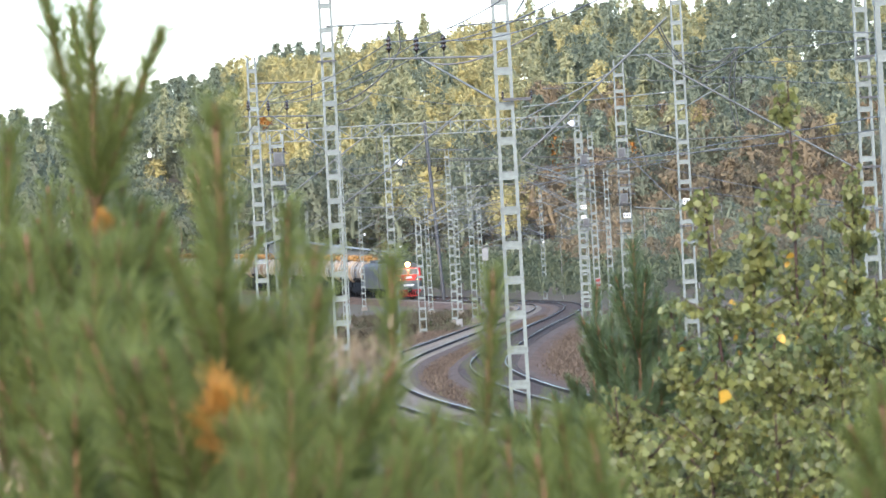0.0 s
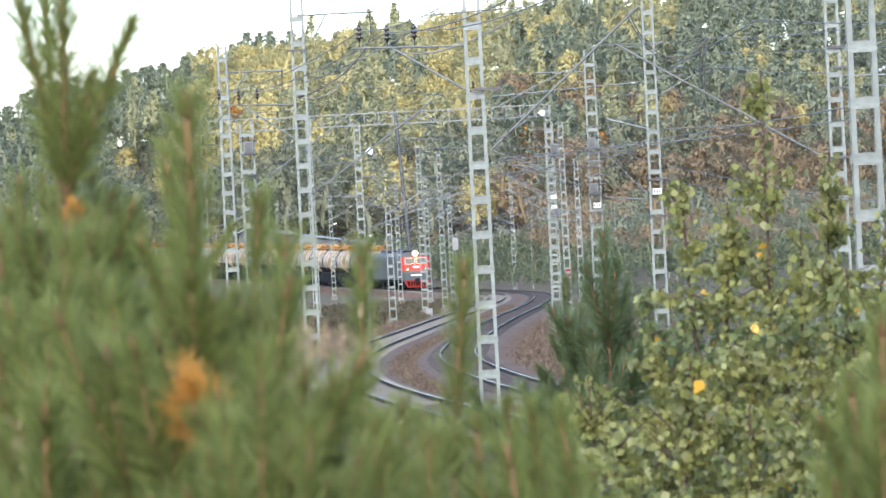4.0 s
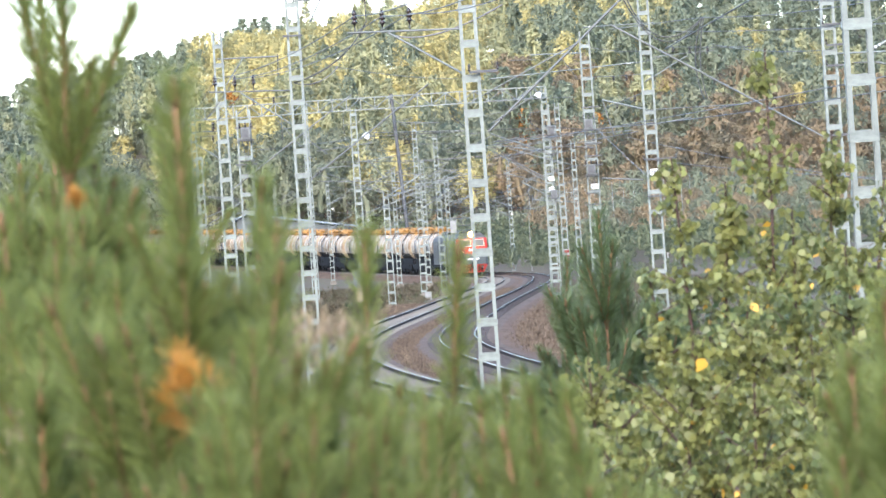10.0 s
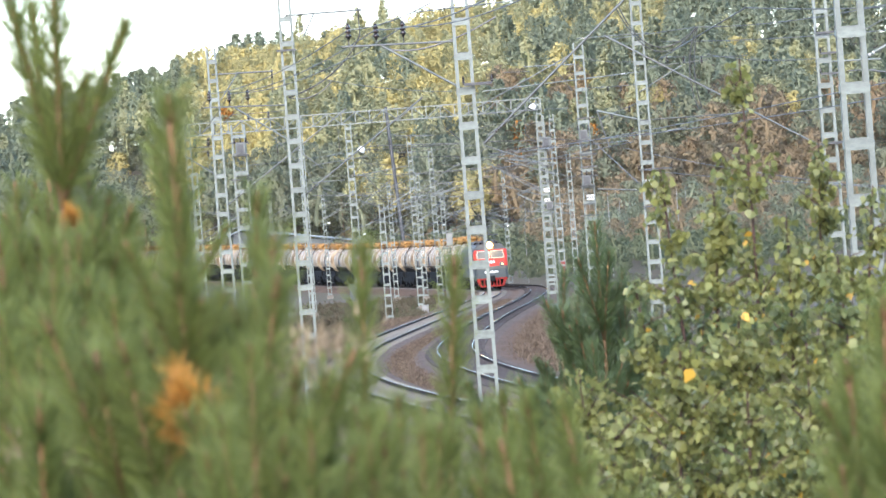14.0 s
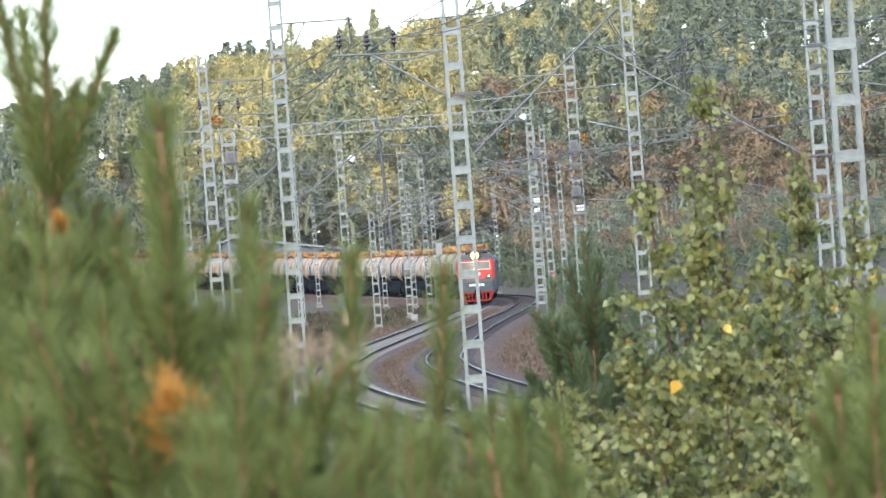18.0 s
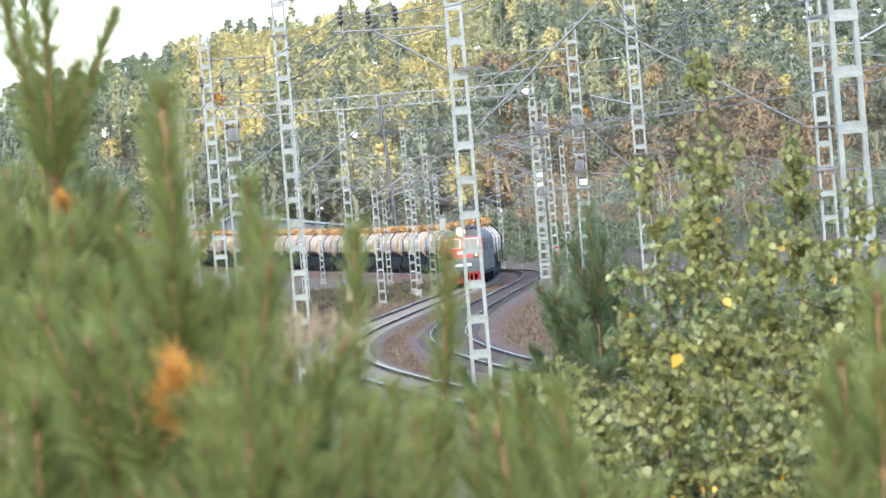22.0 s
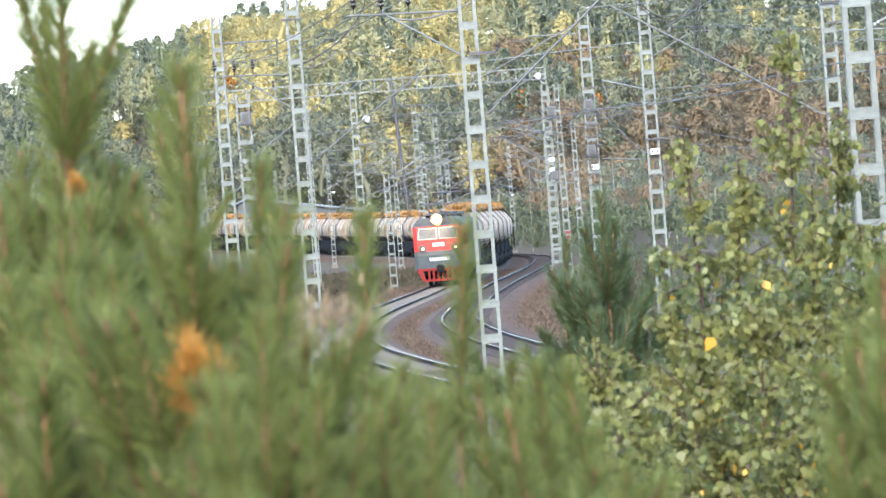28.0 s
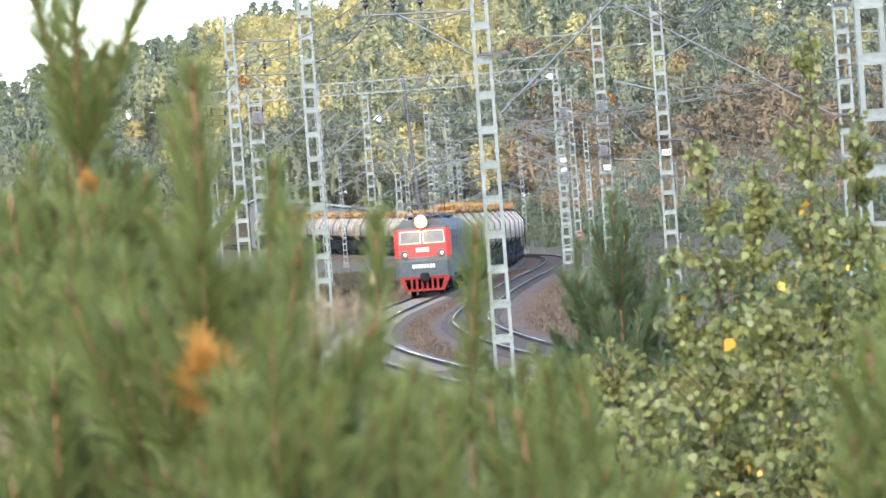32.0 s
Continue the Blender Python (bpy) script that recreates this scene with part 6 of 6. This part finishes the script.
def young_pine(tip, seed, scale=1.0, levels=6, bush=(0.6, 0.6), shaded=False, fan=()):
    """A sapling whose leader ends at tip; fan names the tilt, bearing and size of the first whorl's shoots."""
    r = np.random.default_rng(seed)
    base = Vector((tip[0], tip[1], float(hill(tip[0], tip[1])) - 0.03))
    height = tip[2] - base.z
    label = "dense young pine among the birches, shade in its needle colour" if shaded else "young pine with long upright green shoots"
    top = empty("young_pine", Matrix.Translation(base), label, "pine sapling", "young pines in front of the viewer")
    nm, om, wm = leader(r.integers(0, 3), 480 if shaded else 440, shaded)
    wry = 0.4 if fan else 3.0
    lean = pose(0, 0, 0, r.normal() * wry, r.normal() * wry, r.uniform(0, 360)) @ Matrix.Scale(scale, 4)
    crook = -(lean @ Vector((0.0114, 0, 0.38)))
    crook.z = height - 0.38 * scale
    rise = crook.z
    b = bmesh.new()
    rod(b, (0, 0, 0), crook, 0.015 * scale, 7, 0.0055)
    part("trunk", b, BARK_PINE, top, "orange-brown pine stem", True)
    m = Matrix.Translation(crook) @ lean
    link("leader_needles", nm, top, m)
    link("leader", wm, top, m)
    nm, om, wm = leader(1, 480 if shaded else 200, shaded)
    for k in range(3):
        z = height - (0.74 + 0.36 * k) * scale
        link("stem_needles", nm, top, Matrix.Translation((crook.x * z / rise, crook.y * z / rise, z)) @ pose(0, 0, 0, 0, 0, 70 + 50 * k) @ Matrix.Scale(scale, 4))
    for k in range(levels):
        z = height - (0.37 + 0.31 * k) * scale
        n = 5
        a0 = r.uniform(0, 360)
        turns = [(r.normal() * 6 + (4 if k == 0 else 2), a0 + 360 * i / n + r.normal() * 10, scale * bush[0 if k == 0 else 1] * (0.85 + 0.3 * r.random())) for i in range(n)]
        if fan and k == 0:
            turns = [(24 - tilt, az, size) for tilt, az, size in fan]
        for lift, az, size in turns:
            nm, om, wm = limb(k + 1, int(r.integers(0, 3)), shaded)
            m = Matrix.Translation((crook.x * z / rise, crook.y * z / rise, z)) @ pose(0, 0, 0, lift, 0, az) @ Matrix.Scale(size, 4)
            bl = link("branch", wm, top, m)
            if nm:
                link("needles", nm, bl)
            if om:
                link("yellowed_needles", om, bl, None, "yellowed old needles")
    PINES.append((top, base, seed))
    TIPS.append((tip, scale))
    return top


for i, (tip, sc, lv, bush) in enumerate([
    ((-0.545, 8.2, 5.01), 0.93, 4, (0.92, 0.6)),
    ((-0.30, 6.4, 4.74), 0.79, 4, (0.6, 0.8)),
    ((-0.65, 7.8, 4.76), 0.76, 4, (0.8, 0.7)),
    ((-0.29, 8.6, 4.65), 0.7, 4, (0.5, 0.6)),
    ((-0.50, 8.4, 4.64), 0.76, 4, (0.6, 0.7)),
    ((-0.66, 13.0, 4.83), 0.8, 3, (0.6, 0.5)),
    ((-0.14, 8.8, 4.56), 0.72, 4, (0.35, 0.42)),
    ((0.01, 8.6, 4.53), 0.72, 4, (0.3, 0.4)),
    ((-0.25, 5.9, 4.39), 0.56, 3, (0.8, 0.8)),
    ((-0.20, 8.2, 4.35), 0.60, 4, (0.55, 0.6)),
    ((0.10, 8.2, 4.32), 0.66, 4, (0.7, 0.8)),
    ((-0.09, 8.4, 4.33), 0.55, 3, (0.4, 0.5)),
    ((0.53, 7.0, 4.44), 0.74, 4, (0.8, 0.8)),
    ((0.50, 7.2, 4.36), 0.72, 4, (0.55, 0.6)),
    ((0.58, 22.0, 4.59), 1.15, 4, (0.8, 0.8)),
    ((0.45, 22.6, 4.42), 0.9, 4, (0.6, 0.6)),
    ((0.50, 22.4, 4.31), 0.95, 4, (0.7, 0.7)),
    ((-0.50, 7.2, 4.59), 0.76, 4, (0.8, 0.8)),
    ((-0.43, 7.1, 4.51), 0.76, 4, (0.7, 0.8)),
    ((-0.29, 7.2, 4.45), 0.7, 4, (0.8, 0.8)),
    ((-0.13, 7.2, 4.35), 0.60, 3, (0.6, 0.7)),
    ((0.02, 7.4, 4.33), 0.60, 3, (0.6, 0.7)),
    ((-0.70, 9.2, 4.70), 0.8, 4, (0.7, 0.7)),
    ((-0.22, 6.1, 4.46), 0.56, 3, (0.8, 0.8)),
    ((-0.05, 7.0, 4.35), 0.60, 3, (0.6, 0.7)),
    ((0.13, 7.2, 4.34), 0.66, 3, (0.8, 0.8)),
    ((-0.44, 6.8, 4.45), 0.74, 3, (0.9, 0.9)),
    ((-0.03, 6.8, 4.33), 0.7, 3, (0.8, 0.8)),
    ((-0.61, 7.6, 4.61), 0.8, 4, (0.8, 0.8)),
    ((-0.52, 8.0, 4.60), 0.76, 4, (0.7, 0.8)),
    ((-0.41, 8.8, 4.58), 0.7, 4, (0.6, 0.7)),
    ((-0.13, 8.8, 4.28), 0.62, 4, (0.5, 0.6)),
    ((0.07, 9.0, 4.31), 0.64, 4, (0.6, 0.7)),
    ((-0.49, 6.6, 4.41), 0.74, 3, (0.9, 0.9)),
    ((-0.24, 6.6, 4.36), 0.7, 3, (0.9, 0.9)),
    ((-0.09, 6.6, 4.33), 0.66, 3, (0.9, 0.9)),
    ((0.05, 6.8, 4.31), 0.66, 3, (0.9, 0.9)),
    ((0.51, 6.8, 4.34), 0.72, 4, (0.65, 0.65)),
    ((-0.95, 13.5, 5.20), 0.9, 4, (0.3, 0.5)),
    ((-0.56, 10.5, 4.55), 0.8, 4, (0.7, 0.8)),
    ((-0.77, 10.5, 4.52), 0.8, 4, (0.7, 0.8)),
    ((-0.16, 6.0, 4.38), 0.50, 3, (0.7, 0.7)),
    ((-0.04, 6.1, 4.36), 0.45, 3, (0.6, 0.7)),
    ((0.70, 10.5, 4.11), 0.8, 4, (0.7, 0.8)),
    ((0.10, 10.5, 4.22), 0.8, 4, (0.7, 0.8)),
    ((-0.10, 6.2, 4.37), 0.45, 3, (0.6, 0.7)),
    ((0.67, 22.2, 4.39), 0.9, 4, (0.8, 0.9)),
    ((0.52, 21.6, 4.14), 0.95, 4, (0.9, 0.9)),
]):
    young_pine(tip, 100 + i, sc * (1.0 if i in (0, 14, 15, 16, 46, 47) else 1.16), lv, bush, i in (14, 15, 16, 46, 47),
               ((11, 88, 0.92), (15, -80, 0.74), (24, -92, 0.74)) if i == 0 else ())

yr = np.random.default_rng(5)
ysegs = []
for i in range(14):
    az, el = yr.uniform(0, 6.28), radians(yr.uniform(35, 75))
    ysegs.append((Vector((0, 0, yr.uniform(-0.06, 0.05))), Vector((math.cos(az) * math.cos(el), math.sin(az) * math.cos(el), math.sin(el))), 0.085, 0.003))
OLD_TUFT = limb_meshes("yellowed_needles", ysegs, 77, 1.1)[1]
for i, k, dz in ((0, 0.22, 0.03), (1, 0.50, 0.02), (3, 0.3, 0.05), (9, 0.35, 0.05), (18, 0.35, 0.05), (19, 0.35, 0.05), (26, 0.35, 0.05), (27, 0.4, 0.05), (23, 0.3, 0.05), (31, 0.3, 0.05)):
    tree, base, _ = PINES[i]
    tip, sc = TIPS[i]
    link("yellowed_needles", OLD_TUFT, tree, Matrix.Translation((0, -0.07 if i == 1 else -0.01, tip[2] - base.z - 0.37 * sc - dz)) @ Matrix.Scale(k, 4), "orange yellowed needles")

# dry seed head of tall grass close to the viewer
STRAW = mat("dry_straw", (0.30, 0.22, 0.13), (0.20, 0.15, 0.09), 20.0, 0.9, island=0.3, translucent=0.3)
gr = np.random.default_rng(8)
for p, sz in (((-0.20, 7.0, 4.46), 1.0), ((-0.54, 7.0, 4.34), 1.0)):
    z0 = float(hill(p[0], p[1])) - 0.02
    tuft = empty("grass_plume", Matrix.Translation((p[0], p[1], z0)), "dry straw-coloured seed head of tall grass", "grass plume", "dry grass plumes")
    hh = p[2] - z0
    part("stalk", rod_bm((-0.05, 0, 0), (0, 0, hh), 0.004, 5, 0.002), STRAW, tuft, "thin straw stalk")
    n = 260
    a = gr.random(n) * 6.28
    c = np.stack([0.036 * gr.normal(size=n) * sz + 0.02, 0.03 * gr.normal(size=n), hh + 0.020 * gr.normal(size=n) - 0.02], 1)
    d = np.stack([np.cos(a) * 0.5, np.sin(a) * 0.5, np.full(n, 0.9)], 1) * 0.022
    e = np.stack([-np.sin(a), np.cos(a), np.zeros(n)], 1) * 0.0022
    v = np.stack([c - e, c + e, c + d], 1).reshape(-1, 3)
    link("seed_head", mesh_np("seed_head", v, np.arange(3 * n).reshape(n, 3), STRAW), tuft)["kind"] = "stuff"

# ---------------------------------------------------------------- birch saplings
def leaf_points(size):
    """A birch leaf: a toothless rhomb with a drawn-out tip, folded a little along its rib; rib along +y."""
    o = np.array([(0, 0, 0), (0.34, 0.22, 0.06), (0.40, 0.42, 0.07), (0.16, 0.78, 0.03), (0, 1.0, -0.04), (-0.16, 0.78, 0.03), (-0.40, 0.42, 0.07), (-0.34, 0.22, 0.06)], float)
    return o * size


BIRCHES = []


def birch(tip, seed, n_leaf=420, lean=(0, 0), singles=40, gold=0.003):
    r = np.random.default_rng(seed)
    base = Vector((tip[0] - lean[0], tip[1] - lean[1], float(hill(tip[0], tip[1])) - 0.03))
    height = tip[2] - base.z
    top = empty("birch_sapling", Matrix.Translation(base), "young birch with green and a few yellow leaves", "birch sapling", "birch saplings in front of the viewer")
    stem = [Vector((lean[0] * k ** 1.6 + 0.02 * math.sin(5 * k + seed), lean[1] * k ** 1.6, height * k)) for k in np.linspace(0, 1, 9)]
    v, f = [], []
    for i, p in enumerate(stem):
        w = 0.012 * (1 - i / 9) + 0.002
        v += [(p.x + w * math.cos(q), p.y + w * math.sin(q), p.z) for q in (0, 1.257, 2.513, 3.77, 5.027)]
        if i:
            f += [(5 * i - 5 + j, 5 * i - 5 + (j + 1) % 5, 5 * i + (j + 1) % 5, 5 * i + j) for j in range(5)]
    link("stem", mesh_np("stem", v, f, TWIG, True), top, None, "thin red-brown stem")
    spots = []
    for i in range(34):
        k = 0.2 + 0.76 * r.random() ** 1.35
        j = k * 8
        p = stem[int(j)].lerp(stem[min(int(j) + 1, 8)], j - int(j))
        az, el = r.uniform(0, 2 * math.pi), radians(r.uniform(25, 60))
        ln = (0.05 + 0.95 * (1 - k)) * r.uniform(0.6, 1.1)
        d = Vector((math.cos(az) * math.cos(el), math.sin(az) * math.cos(el), math.sin(el)))
        b = bmesh.new()
        q = p
        dd = d
        pts = [p]
        for s in range(4):
            nq = q + dd * ln / 4
            rod(b, q, nq, 0.0042 - 0.0008 * s, 4, 0.0042 - 0.0008 * (s + 1))
            q = nq
            pts.append(q)
            dd = (dd + Vector((r.normal() * 0.15, r.normal() * 0.15, -0.03))).normalized()
        part("twig", b, TWIG, top)
        for _ in range(max(4, int(n_leaf * ln / 12))):
            u = r.uniform(0.15, 1.0) * 4
            c = pts[int(min(u, 3.99))].lerp(pts[int(min(u, 3.99)) + 1], u - int(min(u, 3.99)))
            spots.append(c + Vector((r.normal() * 0.018, r.normal() * 0.018, -0.015)))
    for _ in range(int(n_leaf * 0.12)):
        k = r.uniform(0.35, 1.0) * 8
        i = min(int(k), 7)
        spots.append(stem[i].lerp(stem[i + 1], k - i) + Vector((r.normal() * 0.02, r.normal() * 0.02, 0)))
    vs, fs, yv, yf = [], [], [], []
    for i, c in enumerate(spots):
        size = 0.031 * r.uniform(0.6, 1.2)
        rot = Euler((radians(r.normal() * 35 - 65), radians(r.normal() * 30), r.uniform(0, 6.28)))
        if i < singles:
            lf = link("leaf", LEAF_MESH[int(r.integers(0, 3))] if r.random() > (0.0 if seed == 300 else 0.006) else LEAF_MESH_Y, top, Matrix.LocRotScale(c, rot, (size, size, size)))
            continue
        v = leaf_points(size) @ np.array(rot.to_matrix()).T + np.array(c)
        if r.random() < gold + 0.16 * max(0.0, 0.84 - c.z / height):
            yf.append(np.arange(8) + 8 * len(yv))
            yv.append(v)
        else:
            fs.append(np.arange(8) + 8 * len(vs))
            vs.append(v)
    if vs:
        link("foliage", mesh_np("foliage", np.concatenate(vs), np.array(fs), LEAF), top, None, "green leaves")["kind"] = "stuff"
    if yv:
        link("yellow_foliage", mesh_np("yellow_foliage", np.concatenate(yv), np.array(yf), LEAF_Y), top, None, "yellow leaves")["kind"] = "stuff"
    BIRCHES.append((top, base, seed))
    return top


LEAF_MESH = [mesh_np("leaf", leaf_points(1.0) * (1, 1, k), [range(8)], LEAF) for k in (0.7, 1.0, 1.6)]
LEAF_MESH_Y = mesh_np("yellow_leaf", leaf_points(1.0), [range(8)], LEAF_Y)
for i, (tip, n, ln) in enumerate([
    ((1.09, 20.0, 5.15), 420, (0.05, 0)),
    ((0.78, 19.5, 4.78), 520, (-0.04, 0)),
    ((1.38, 20.5, 4.85), 560, (0.06, 0)),
    ((1.47, 19.2, 4.66), 560, (0.1, 0)),
    ((0.87, 18.8, 4.68), 600, (0, 0)),
    ((1.10, 18.6, 4.58), 600, (0.03, 0)),
    ((0.59, 18.0, 4.40), 520, (-0.08, 0)),
    ((1.27, 18.2, 4.44), 560, (0, 0)),
    ((0.39, 17.4, 4.16), 420, (-0.05, 0)),
    ((0.91, 17.8, 4.29), 560, (0, 0)),
    ((0.68, 17.2, 4.21), 520, (0.02, 0)),
    ((1.03, 17.0, 4.19), 520, (0, 0)),
    ((1.27, 17.6, 4.12), 460, (0.05, 0)),
    ((0.48, 16.8, 4.03), 420, (0, 0)),
    ((0.33, 14.6, 4.00), 380, (-0.03, 0)),
    ((0.42, 15.2, 4.06), 400, (0.02, 0)),
    ((1.22, 16.6, 4.30), 460, (0.05, 0)),
    ((0.80, 16.2, 4.08), 440, (0, 0)),
]):
    birch(tip, 300 + i, int(n * 8.0), ln, 30 if i < 14 else 12)
tree, base, _ = BIRCHES[10]
link("leaf", LEAF_MESH_Y, tree, Matrix.LocRotScale(Vector((0.715, 16.9, 4.14)) - base, Euler((-1.2, 0.5, 0.3)), (0.05, 0.05, 0.05)), "large yellow leaf")

# ---------------------------------------------------------------- what moves
TIMES = [i * 1.0 for i in range(33)]


def motions():
    walk(LOCO_FRONT, [(t, vehicle_pose(s_at(t) + 7.8 * SIZE, 4.4 * SIZE)) for t in TIMES])
    walk(LOCO_REAR, [(t, vehicle_pose(s_at(t) + 24.2 * SIZE, 4.4 * SIZE)) for t in TIMES])
    for i, car in enumerate(CARS):
        walk(car, [(t, vehicle_pose(s_at(t) + 32.2 * SIZE + PITCH * (i + 0.5), 4.4 * SIZE)) for t in TIMES])

    for tree, base, seed in BIRCHES:
        f1, f2 = 0.42 + 0.02 * (seed % 5), 0.23
        rows = []
        for i in range(65):
            t = i * 0.5
            rows.append((t, Matrix.Translation(base) @ pose(0, 0, 0, 0.4 * math.sin(6.283 * f2 * t + seed), SWAY(t) * (1.0 if seed == 300 else 0.5) + 0.35 * math.sin(6.283 * f1 * t + seed * 1.7))))
        walk(tree, rows)
    for tree, base, seed in PINES:
        walk(tree, [(i * 0.8, Matrix.Translation(base) @ pose(0, 0, 0, 0.12 * math.sin(0.9 * i + seed), 0.15 * math.sin(1.3 * i + seed * 2))) for i in range(41)])


def SWAY(t):
    """The wind's slow push on the birches, in degrees to the right."""
    return float(np.interp(t, [0, 6, 9, 13, 17, 19, 23, 25, 28, 32], [0.3, 1.5, 1.6, 0, -0.8, -2.8, -2.9, -1.0, 3.6, 4.4]))


motions()
